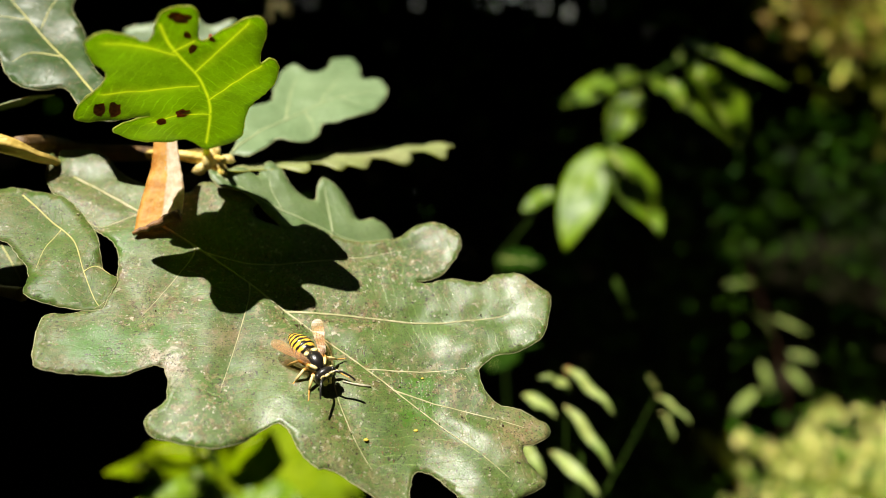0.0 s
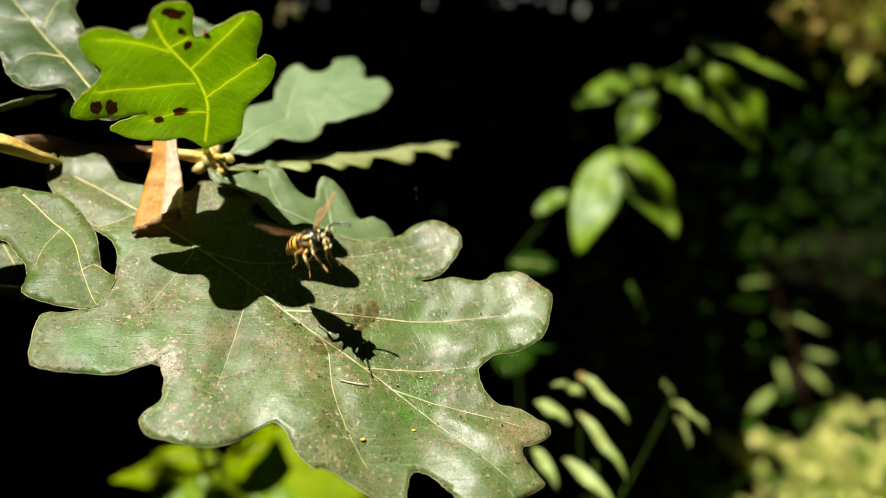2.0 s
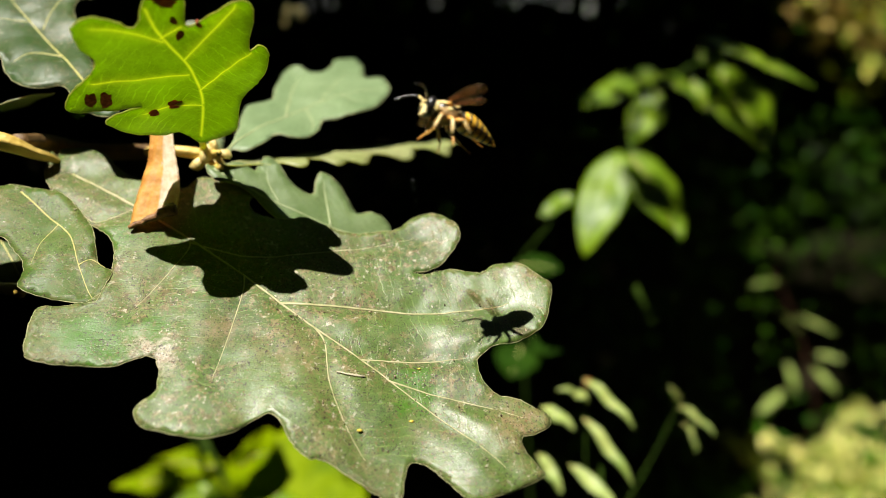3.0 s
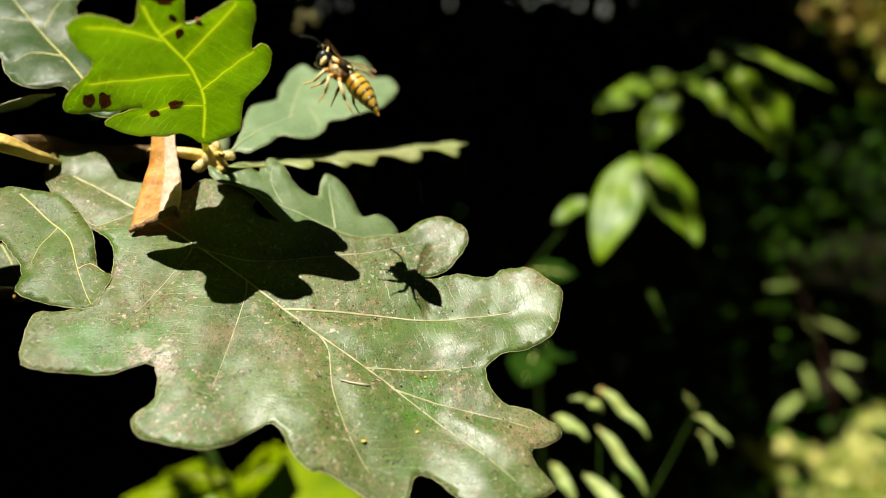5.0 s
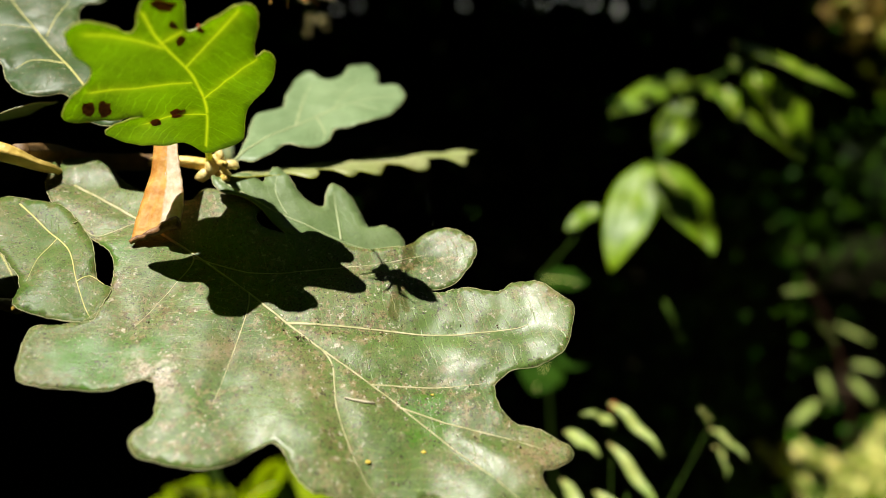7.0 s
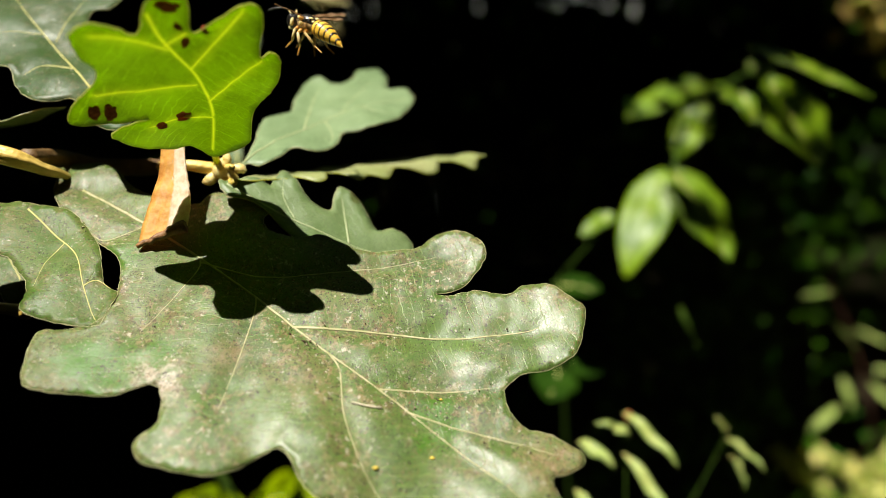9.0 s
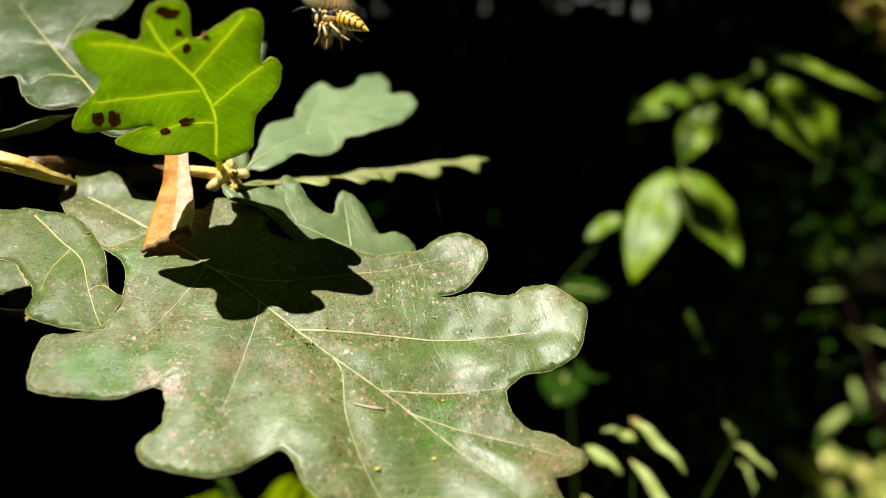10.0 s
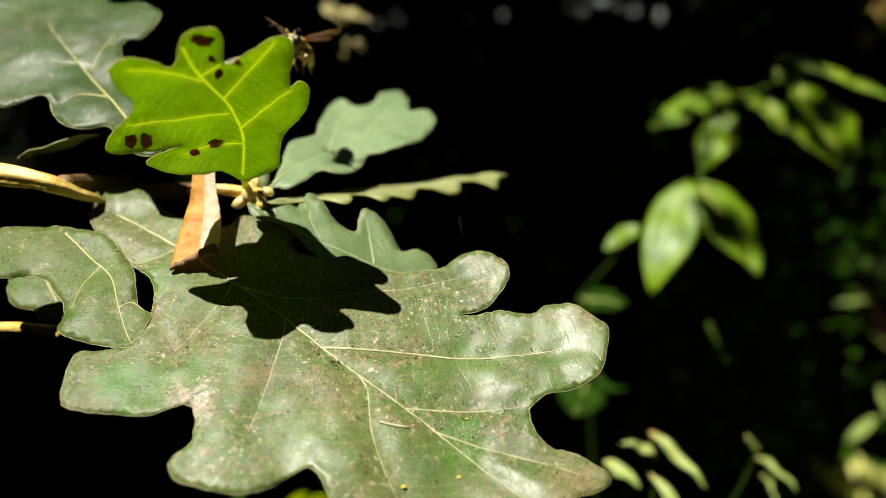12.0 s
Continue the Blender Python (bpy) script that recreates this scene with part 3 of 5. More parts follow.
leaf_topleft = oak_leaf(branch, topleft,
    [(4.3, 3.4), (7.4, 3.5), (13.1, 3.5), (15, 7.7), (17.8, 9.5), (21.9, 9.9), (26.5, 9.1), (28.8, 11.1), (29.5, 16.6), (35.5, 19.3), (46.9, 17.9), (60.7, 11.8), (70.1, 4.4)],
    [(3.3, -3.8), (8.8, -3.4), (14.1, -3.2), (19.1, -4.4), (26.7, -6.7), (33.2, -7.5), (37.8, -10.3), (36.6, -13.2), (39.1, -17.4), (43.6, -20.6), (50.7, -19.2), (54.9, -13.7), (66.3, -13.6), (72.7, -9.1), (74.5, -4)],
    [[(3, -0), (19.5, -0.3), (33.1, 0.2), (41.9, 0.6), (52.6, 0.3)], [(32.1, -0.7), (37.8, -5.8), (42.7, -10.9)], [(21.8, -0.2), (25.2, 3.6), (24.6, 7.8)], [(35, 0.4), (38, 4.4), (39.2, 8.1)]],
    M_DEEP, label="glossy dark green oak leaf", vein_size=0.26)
pale = Blade((-41.8, 129.0, 17.1), (-13.7, 168.0, 39.4), (0.171, -0.578, 0.798), 0.1, 0.5, 0, 2)
leaf_pale = oak_leaf(branch, pale,
    [(5.9, 2.7), (13.7, 9), (20, 13.7), (25.3, 12.5), (31, 16.8), (41.4, 24.2), (46, 24.4), (45.6, 19.4), (49.5, 17.2), (57.1, 20.8), (62.4, 19.3), (59.6, 14.1), (53.4, 8.1), (56.5, 5.8)],
    [(3.3, 0.5), (4.6, -2), (8.8, -2.3), (12.7, -1.6), (14.3, -3.9), (17.8, -5.3), (21.9, -4.4), (26.6, -1.9), (30.2, -3.4), (35.8, -5.3), (44, -4.2)],
    [[(1.4, 0.7), (11, 3), (24.9, 5), (34.2, 5), (44.1, 3.8), (53.1, 1.9)], [(33.3, 5), (44.5, 10.2), (54.2, 14.6)], [(21.8, 4.6), (32.8, 13.2), (42.4, 20.1)], [(28.4, 4.9), (24.3, -1.2), (20.5, -3.7)], [(39.3, 4.2), (40.3, -1.7), (42.1, -2.8)]],
    M_PALE, M_VEIN_PALE, label="pale grey-green oak leaf", quilt=0.45, vein_size=0.3)
edge = Blade((-41.2, 126.0, 14.4), (-1.1, 176.0, 27.0), (0.01, -0.252, 0.968), 3.2, 0.12, 0, 0.5, 0.35)
leaf_edge = oak_leaf(branch, edge,
    [(3, 2), (13, 4.5), (25, 5.5), (36, 6), (47, 5.5), (56, 4), (63, 2.2), (67, -0.6)],
    [(3, -1), (7.5, -1.6), (10.5, -2.7), (12.5, -1.2), (14.4, -5.1), (17.2, -4.9), (20, -1.3), (22.5, -2.2), (24.8, -5.7), (28, -4.5), (31.8, -6.5), (35.5, -4.4), (39, -4.7), (43.8, -6.7), (47.4, -6), (51.3, -2.6), (55, -3.2), (58.5, -6.8), (61.5, -5.4), (64.3, -3.6), (67.6, -3.2)],
    [[(2, 0), (27.1, 0.6), (50, 0.2), (66, -1.6)], [(24, 0.6), (27, -2), (31, -4.6)], [(38, 0.4), (40.5, -2), (43.4, -4.8)], [(50, 0.2), (54, -1.8), (58, -4.6)]],
    M_WAVY, M_VEIN_PALE, label="wavy oak leaf seen along its edge", quilt=0.3, vein_size=0.2, curl=0.3, rim_material=M_VEIN_TOP)
back = Blade((-43.3, 126.0, 14.8), (-9.4, 134.0, 0.1), (0.41, -0.729, 0.549), 0.08, 0.5, 0, 1)
leaf_back = oak_leaf(branch, back,
    [(1.5, 0.6), (5, 3.6), (8, 3), (8.2, 5), (9.1, 8), (12, 6.3), (15.3, 3.6), (19.7, 2.9), (19.4, 6.6), (19.7, 9.8), (23.5, 8.6), (26.6, 5.6), (29.2, 2.9), (31.7, 4.5), (35, 3.8), (36.9, 1.4)],
    [(2.4, -2.5), (8.2, -2), (16.1, -5.6), (23.4, -7.7), (30.5, -7.8), (36.4, -4.4)],
    [[(1.5, -0.3), (9.1, -1.5), (18.4, -2.3), (27.6, -2.4), (36.6, -0.3)], [(14.8, -1.7), (11.2, 1.9), (9.8, 5.9)], [(25.3, -2.5), (22.3, 4.2), (20.5, 8.2)]],
    M_BACK, M_VEIN_PALE, label="grey-green oak leaf below the twig", quilt=0.35, vein_size=0.25)
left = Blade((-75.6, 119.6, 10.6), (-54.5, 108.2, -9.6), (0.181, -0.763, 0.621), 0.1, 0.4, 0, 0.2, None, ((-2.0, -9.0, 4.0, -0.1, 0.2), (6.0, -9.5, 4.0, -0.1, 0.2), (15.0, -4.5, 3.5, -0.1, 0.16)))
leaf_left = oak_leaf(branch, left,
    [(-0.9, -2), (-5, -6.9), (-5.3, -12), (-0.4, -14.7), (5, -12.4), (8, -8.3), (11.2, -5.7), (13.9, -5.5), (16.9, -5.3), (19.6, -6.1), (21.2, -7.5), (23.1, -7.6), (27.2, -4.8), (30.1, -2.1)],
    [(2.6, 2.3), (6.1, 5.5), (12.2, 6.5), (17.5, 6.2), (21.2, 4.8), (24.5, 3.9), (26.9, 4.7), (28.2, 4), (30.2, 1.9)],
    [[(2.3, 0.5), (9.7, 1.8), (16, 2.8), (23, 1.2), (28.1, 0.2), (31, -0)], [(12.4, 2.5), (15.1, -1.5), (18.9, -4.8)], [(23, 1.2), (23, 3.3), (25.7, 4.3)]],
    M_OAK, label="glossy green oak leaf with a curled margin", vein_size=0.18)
darkl = Blade((-96.1, 135.0, 12.5), (-76.5, 124.0, -6.9), (0.154, -0.785, 0.601), 0.1, 0.4, 0, 0.9)
leaf_darkl = oak_leaf(branch, darkl,
    [(6.7, -3), (15.2, -5.5), (19.5, -6.1), (22.7, -3.5), (26.8, -3.2), (29.1, -1.6)],
    [(4.5, 1.4), (9.5, 3.7), (14.3, 3), (20.4, 2.2), (25.3, 2), (28.4, 0.9)],
    [[(3.5, -0.2), (17.6, 0.5), (28.5, 0.1)]],
    M_OAK, label="dark green oak leaf in shade", quilt=0.35, vein_size=0.25)
strip = Blade((-93.1, 134.0, 26.4), (-73.7, 128.0, 29.6), (-0.239, -0.278, 0.93), 0.2, 0.3, 0, 0)
leaf_strip = oak_leaf(branch, strip,
    [(2, 2), (8, 3), (15, 3), (19, 1)],
    [(2, -3), (6, -6), (11, -7), (16, -6), (19, -3)],
    [[(0, 0), (10, 0), (20, 0)]],
    M_PALE, label="pale narrow oak leaf", quilt=0.35, vein_size=0.25)
sliver = Blade((-80.0, 124.0, 10.6), (-63.7, 119.0, 6.3), (0.113, -0.422, 0.9), 0.2, 0.2, 0, 0)
leaf_sliver = oak_leaf(branch, sliver,
    [(2.5, 1.4), (6.3, 4), (10.2, 4.2), (13.9, 2.7)],
    [(3.9, 0.2), (9.3, 0.2), (13.5, -0), (16.4, -0.3)],
    [[(1.5, -0.1), (7.2, 2), (16.2, 0.8)]],
    M_OAK, label="small narrow oak leaf", quilt=0.35, vein_size=0.25)
behind = Blade((-59.6, 176.4, 25.5), (-67.2, 177.8, 60.6), (0.167, -0.983, 0.075), 0.1, 0.5, 0, 0.4)
leaf_behind = oak_leaf(branch, behind,
    [(3.4, 2), (10.6, 4.5), (17.8, 9), (24, 14), (30, 16.5), (34.9, 15.5), (35.6, 10.1), (35.7, 5.7), (35.6, 2.9)],
    [(2, -1.5), (10.4, -2.5), (17, -4.5), (23, -7), (28, -10), (33.7, -12), (33.2, -8), (33, -5), (35.1, -2.7)],
    [[(0.8, -0.1), (13.4, -0.6), (25.5, -0.1), (34.9, -0.0)]],
    M_PALE, label="pale oak leaf behind the young one", quilt=0.35, vein_size=0.25)


def stem(name, pts, radii, material, parent, label="", sides=9, steps=6, ridge=0.0):
    line = spline([Vector(p) * MM for p in pts], steps)
    bm = bmesh.new()
    n = len(line)
    rs = []
    for i in range(n):
        t = i / (n - 1) * (len(radii) - 1)
        k = min(int(t), len(radii) - 2)
        r = radii[k] + (radii[k + 1] - radii[k]) * (t - k)
        rs.append(r * MM * (1 + 0.12 * noise.noise(line[i] * 300)))
    tube(bm, line, rs, sides, ridge=ridge)
    return part(name, bm, material, parent, label)


stem("twig", [(-86.2, 118.3, 20.2), (-80.3, 118.4, 19.2), (-76.0, 119.6, 18.0), (-73.6, 122.2, 16.8), (-72.5, 125.4, 16.4), (-72.6, 128.4, 16.1)], [2.0, 1.9, 1.5, 1.1, 0.8, 0.55], M_BARK, branch, "ridged yellow-brown young oak twig", sides=36, ridge=0.07)
stem("twig", [(-75.5, 121.0, 18.6), (-77.0, 131.0, 20.4), (-72.5, 137.0, 19.6), (-64.0, 137.0, 19.3), (-56.0, 132.0, 18.4), (-52.0, 129.0, 17.9)], [1.5, 1.7, 1.7, 1.5, 1.2], M_SHADE_BARK, branch, "stretch of the twig coloured dark brown for shade", sides=24, ridge=0.05)
stem("twig", [(-59.0, 134.6, 18.7), (-55.5, 130.5, 18.1), (-50.6, 128, 17.8), (-45, 129.8, 17.1)], [0.8, 1.05, 1.0, 1.15], M_BARK, branch, "yellow end of the twig", sides=24, ridge=0.05)
stem("limb", [(-85, 118.3, 20), (-150, 125, 31), (-270, 160, 70), (-620, 320, 330), (-1150, 800, 1300), (-1800, 1500, 2950)], [1.75, 2.0, 3.2, 9.0, 20.0, 34.0], M_LIMB, branch, "grey-brown oak limb running up into the crown", steps=8)
stem("petiole", [(-54, 131, 18.2), (-57, 150, 21), (-59.6, 176.4, 25.5)], [0.7, 0.6, 0.6], M_BARK, branch)
stem("petiole", [(-45, 129.8, 17.1), (-44.4, 127.5, 18.2), (-43.6, 124.9, 18.6)], [0.9, 0.65, 0.55], M_VEIN_TOP, branch)
stem("petiole", [(-45, 129.8, 16.7), (-42.4, 128, 14.6), (-40.6, 126, 14.1)], [0.75, 0.7, 0.6], M_BARK, branch)
stem("petiole", [(-45, 129.8, 17.4), (-42.6, 128, 17.2), (-40, 123.5, 16.3)], [0.75, 0.65, 0.55], M_BARK, branch)
stem("lower_twig", [(-165, 132, -9), (-130, 129, -9), (-100, 126, -8), (-88, 124, -7.1), (-78.5, 121, -7.5), (-74.0, 119.5, -8.0)], [1.5, 1.4, 1.2, 1.1, 1.0, 1.35], M_BARK, branch, "thin yellow side twig")

for x, y, z, a, b, tilt in ((-41.4, 120.8, 15.9, 1.5, 2.05, 20), (-39.8, 121.3, 14.4, 1.15, 1.7, -40), (-43.4, 121.1, 14.3, 1.05, 1.6, 60), (-40.3, 120.6, 17.2, 0.9, 1.4, 5), (-38.7, 121.6, 16.1, 0.9, 1.5, -75)):
    bm = bmesh.new()
    blob(bm, Vector((x, y, z)) * 1.064 * MM, (a * MM, a * MM, b * MM), pose(0, 0, 0, 10, tilt, 0), 12, 8)
    for v in bm.verts:
        v.co += v.normal * 0.00012 * math.sin(v.co.z * 9000 + v.co.x * 5000)
    part("bud", bm, M_BUD, branch, "pale brown scaly bud")


def dry_leaf():
    """A dry brown leaf folded along its midrib, hanging from the twig onto the big leaf."""
    bm = bmesh.new()
    rows, cols = 34, 15
    grid, pale = [], []
    for i in range(rows):
        t = i / (rows - 1)
        cx = -50.3 + 0.2 * t + 0.5 * math.sin(t * 3)
        cy, cz = 123.0 - 2.4 * t, 21.2 - 16.9 * t
        q = min(1, t * 1.15)
        w = 2.2 + 1.6 * q * q * (3 - 2 * q)
        row = []
        for j in range(cols):
            s = -1 + 2 * j / (cols - 1)
            fold = -0.5 * max(0.0, s) + 0.5 * max(0.0, -s) ** 2
            crinkle = 0.16 * noise.noise(Vector((t * 14, s * 4, 1))) + 0.12 * math.sin(s * 9 + t * 7)
            foot = max(0, t - 0.5) * (3.4 * s - 0.2) + 0.35 * t * noise.noise(Vector((s * 3.5, 5, 2)))
            row.append(bm.verts.new(Vector((cx + w * s + 0.14 * noise.noise(Vector((t * 20, s, 7))), cy + fold + crinkle - 2.2 * max(0.0, t - 0.4) * (1.2 - s), cz + foot)) * MM))
            # mask for the half whose sheen is put into the colour
            pale.append(max(0.0, min(1.0, 0.5 + (s - 0.12) * 2.5)))
        grid.append(row)
    for a, b in zip(grid, grid[1:]):
        for j in range(cols - 1):
            bm.faces.new((a[j], a[j + 1], b[j + 1], b[j]))
    # the lower end rolls up towards the front, wider at one side
    roll = bmesh.new()
    foot_line = [v.co.copy() + Vector((0.0, -0.00035 - 0.0003 * j / (cols - 1), 0.0002 + 0.0002 * noise.noise(Vector((j * 0.9, 1, 4))))) for j, v in enumerate(grid[-1])]
    tube(roll, foot_line, [(0.32 + 0.7 * (j / (cols - 1)) ** 1.3 + 0.2 * noise.noise(Vector((j * 1.3, 2, 7)))) * MM for j in range(cols)], 12, 0.75, Vector((0, 1, 0.3)), ridge=0.12)
    fold_line = [grid[i][7].co + Vector((0, -0.00018, 0)) for i in range(0, rows, 3)]
    ob = part("dry_leaf", bm, M_DRY, branch, "folded dry leaf, orange, with sheen painted pale on one half")
    ob.data.attributes.new("pale_lit", "FLOAT", "POINT").data.foreach_set("value", pale)
    thick = ob.modifiers.new("thickness", "SOLIDIFY")
    thick.thickness = 0.0003
    part("rolled_edge", roll, M_CURL, ob, "dark rolled lower edge")
    rib = bmesh.new()
    tube(rib, fold_line, [0.00012] * len(fold_line), 5)
    part("midrib", rib, M_STALK, ob)


dry_leaf()

# brown rot spots on the young leaf
for x, y, a, b, turn in ((16.3, -14.2, 1.4, 0.8, 15), (15.7, -12.1, 1.35, 0.8, 20), (10.9, -6.1, 0.85, 0.8, 0), (12.3, -2.7, 1.15, 0.85, 50), (34.4, -0.5, 0.8, 1.2, 10), (30.9, 0.1, 0.4, 0.6, 80), (29.5, 3.3, 0.35, 0.55, 80), (28, 0.5, 1, 0.5, 25)):
    bm = bmesh.new()
    rim = []
    for k in range(18):
        q = 2 * math.pi * k / 18
        r = 1 + 0.55 * noise.noise(Vector((x * 3 + 1.6 * math.cos(q), y * 3 + 1.6 * math.sin(q), 2)))
        dx, dy = a * r * math.cos(q), b * r * math.sin(q)
        c, s = math.cos(radians(turn)), math.sin(radians(turn))
        rim.append((x + dx * c - dy * s, y + dx * s + dy * c))
    low = [bm.verts.new(top.at(px, py, -0.34)) for px, py in rim]
    high = [bm.verts.new(top.at(px, py, 0.3)) for px, py in rim]
    bm.faces.new(low[::-1])
    bm.faces.new(high)
    for k in range(18):
        bm.faces.new((low[k], low[(k + 1) % 18], high[(k + 1) % 18], high[k]))
    part("rot_spot", bm, M_SPOT, leaf_top, smooth=False)


def inside_loop(x, y, loop):
    hit = False
    for (x0, y0), (x1, y1) in zip(loop, loop[1:] + loop[:1]):
        if (y0 > y) != (y1 > y) and x < (x1 - x0) * (y - y0) / (y1 - y0) + x0:
            hit = not hit
    return hit


def litter(leaf, blade, loop, count, seed, spread):
    """Crumbs of soil and dust lying on a blade."""
    rng = random.Random(seed)
    for colour, share in ((M_CRUMB, 0.4), (M_DIRT, 0.6)):
        bm = bmesh.new()
        for _ in range(int(count * share)):
            x, y = spread(rng)
            if not inside_loop(x, y, loop):
                continue
            r = 0.04 + 0.13 * rng.random() ** 3
            m = Matrix.Translation(blade.at(x, y, 0.12)) @ Euler([rng.uniform(0, 6) for _ in range(3)]).to_matrix().to_4x4() @ Matrix.Diagonal((r * MM * rng.uniform(0.6, 1.8), r * MM, r * MM * 0.7, 1))
            bmesh.ops.create_icosphere(bm, subdivisions=1, radius=1.0, matrix=m)
        tagged(part("crumb", bm, colour, leaf, smooth=False), "tiny specks of soil and dust", kind="stuff")


def on_blade(r):
    x = r.uniform(36, 98)
    return x, r.gauss(0, 1) * min(13, 4 + (x - 30) * 0.4)


litter(leaf_main, main, MAIN_LOOP, 620, 5, on_blade)
litter(leaf_main, main, MAIN_LOOP, 110, 8, lambda r: (r.gauss(44.0, 1.5), r.gauss(-16.5, 2.0)))
litter(leaf_main, main, MAIN_LOOP, 130, 6, lambda r: (r.gauss(31.0, 1.2), r.gauss(-10.0, 0.9)))
litter(leaf_main, main, MAIN_LOOP, 60, 7, lambda r: (r.gauss(59.4, 0.8), r.gauss(-1.1, 0.6)))
for ex, ey, er in ((79.6, -9.6, 0.42), (84.6, -3.4, 0.38), (80.4, 4.6, 0.26)):
    bm = bmesh.new()
    blob(bm, main.at(ex, ey, 0.2), (er * MM, er * MM * 0.8, er * MM * 0.55), None, 10, 7)
    part("yellow_grain", bm, M_GRAIN, leaf_main, "small yellow grain lying on the leaf")
bm = bmesh.new()
tube(bm, [main.at(70.9, -4.3, 0.3), main.at(72.3, -3.7, 0.33), main.at(73.6, -3.0, 0.36), main.at(74.8, -2.2, 0.33)], [0.08 * MM, 0.15 * MM, 0.22 * MM, 0.17 * MM], 6)
part("bit_of_stalk", bm, M_STALK, leaf_main, "pale dry bit of stalk lying on the leaf")
bm = bmesh.new()
tube(bm, spline([Vector(q) * MM for q in ((-5.1, 126, 11.1), (-4.8, 127, 8), (-4.1, 129, 5.1))], 4), 0.004 * MM, 4)
part("silk_thread", bm, M_THREAD, branch, "fine silk thread")

# ---- ground, woods and added leaf screen ----
def leafy(name, a, b, through, rough=0.5, thin=0.3):
    m, nt, p = tree(name)
    g = nt.nodes.new("ShaderNodeNewGeometry")
    col = ramp(nt, g.outputs["Random Per Island"], (0.0, a), (1.0, b))
    nt.links.new(col, p.inputs["Base Color"])
    p.inputs["Roughness"].default_value = rough
    p.inputs["Specular IOR Level"].default_value = 0.15
    tr = nt.nodes.new("ShaderNodeBsdfTranslucent")
    tr.inputs["Color"].default_value = (*through, 1)
    mix = node(nt, "ShaderNodeMixShader", Fac=thin)
    nt.links.new(p.outputs[0], mix.inputs[1])
    nt.links.new(tr.outputs[0], mix.inputs[2])
    nt.links.new(mix.outputs[0], nt.nodes["Material Output"].inputs[0])
    return m


# soil colour taken down to near black to stand for shade
M_SOIL = plain("near_black_soil", (0.005, 0.005, 0.002), (0.014, 0.011, 0.005), 12.0, 0.95, 0.5)
# foliage tones: shade is put into the dark base colours
M_WOODS = leafy("shade_toned_foliage", (0.015, 0.03, 0.008), (0.035, 0.06, 0.015), (0.05, 0.09, 0.01))
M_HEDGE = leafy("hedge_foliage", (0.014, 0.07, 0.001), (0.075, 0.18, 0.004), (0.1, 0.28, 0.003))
# base colour brightened on top of the sun that falls on the bush
M_LITBUSH = leafy("sun_toned_foliage", (0.1, 0.2, 0.006), (0.66, 0.62, 0.12), (0.45, 0.5, 0.02))
M_TAN = leafy("dry_foliage", (0.16, 0.1, 0.02), (0.5, 0.36, 0.1), (0.4, 0.3, 0.05))
M_BEIGE = leaf_material("beige_leaf", (0.3, 0.25, 0.08), (0.52, 0.46, 0.2), (0.5, 0.45, 0.15), thin=0.3, rough=0.5, specks=0.0)
M_REDSTEM = plain("red_stem", (0.035, 0.014, 0.006), (0.09, 0.035, 0.014), 200.0, 0.6)
M_REDBUD = plain("red_bud", (0.2, 0.05, 0.02), (0.35, 0.12, 0.04), 500.0, 0.5)
# grass colour raised towards cream to add to its sunlight
M_GRASS = leafy("sun_toned_grass", (0.13, 0.24, 0.015), (0.98, 0.9, 0.32), (0.6, 0.6, 0.06))
M_SPROUT = leaf_material("sprout_leaf", (0.05, 0.13, 0.001), (0.22, 0.34, 0.006), (0.3, 0.52, 0.001), thin=0.34, rough=0.42, specks=0.0, wax=0.3, spec=0.35)
M_HERB = leaf_material("pale_herb_leaf", (0.12, 0.22, 0.015), (0.42, 0.5, 0.15), (0.34, 0.48, 0.05), thin=0.3, rough=0.42, specks=0.0, wax=0.4, spec=0.35)
M_LIME = leaf_material("lime_leaf", (0.1, 0.18, 0.0), (0.26, 0.34, 0.0), (0.45, 0.6, 0.0), thin=0.4, rough=0.55, specks=0.0, wax=0.0, spec=0.05)
# base colour darkened so that these leaves look shaded
M_SHADE_TONED = leaf_material("shade_toned_leaf", (0.008, 0.03, 0.001), (0.02, 0.055, 0.002), (0.03, 0.07, 0.002), thin=0.2, rough=0.7, specks=0.0, wax=0.0, spec=0.05)
M_STEM = plain("green_stem", (0.02, 0.045, 0.005), (0.045, 0.08, 0.01), 200.0, 0.6)
# near-black colour puts the shade of the woods into these added walls
M_DARKWALL = plain("shade_wall", (0.006, 0.008, 0.004), (0.015, 0.02, 0.008), 4.0, 0.95, 0.5)
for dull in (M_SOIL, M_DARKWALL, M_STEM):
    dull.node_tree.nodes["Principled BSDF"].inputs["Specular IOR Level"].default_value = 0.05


def sheet():
    bm = bmesh.new()
    n, half = 60, 400.0
    rows = []
    for i in range(n + 1):
        line = []
        for j in range(n + 1):
            u, v = (2 * i / n - 1), (2 * j / n - 1)
            x, y = half * u * abs(u) ** 2, half * v * abs(v) ** 2
            line.append(bm.verts.new((x, y, 0.06 * noise.noise(Vector((x * 0.4, y * 0.4, 0))))))
        rows.append(line)
    for a, b in zip(rows, rows[1:]):
        for j in range(n):
            bm.faces.new((a[j], b[j], b[j + 1], a[j + 1]))
    return tagged(link("ground", bm, M_SOIL), "woodland floor coloured near black for shade", "ground", kind="structure")


sheet()


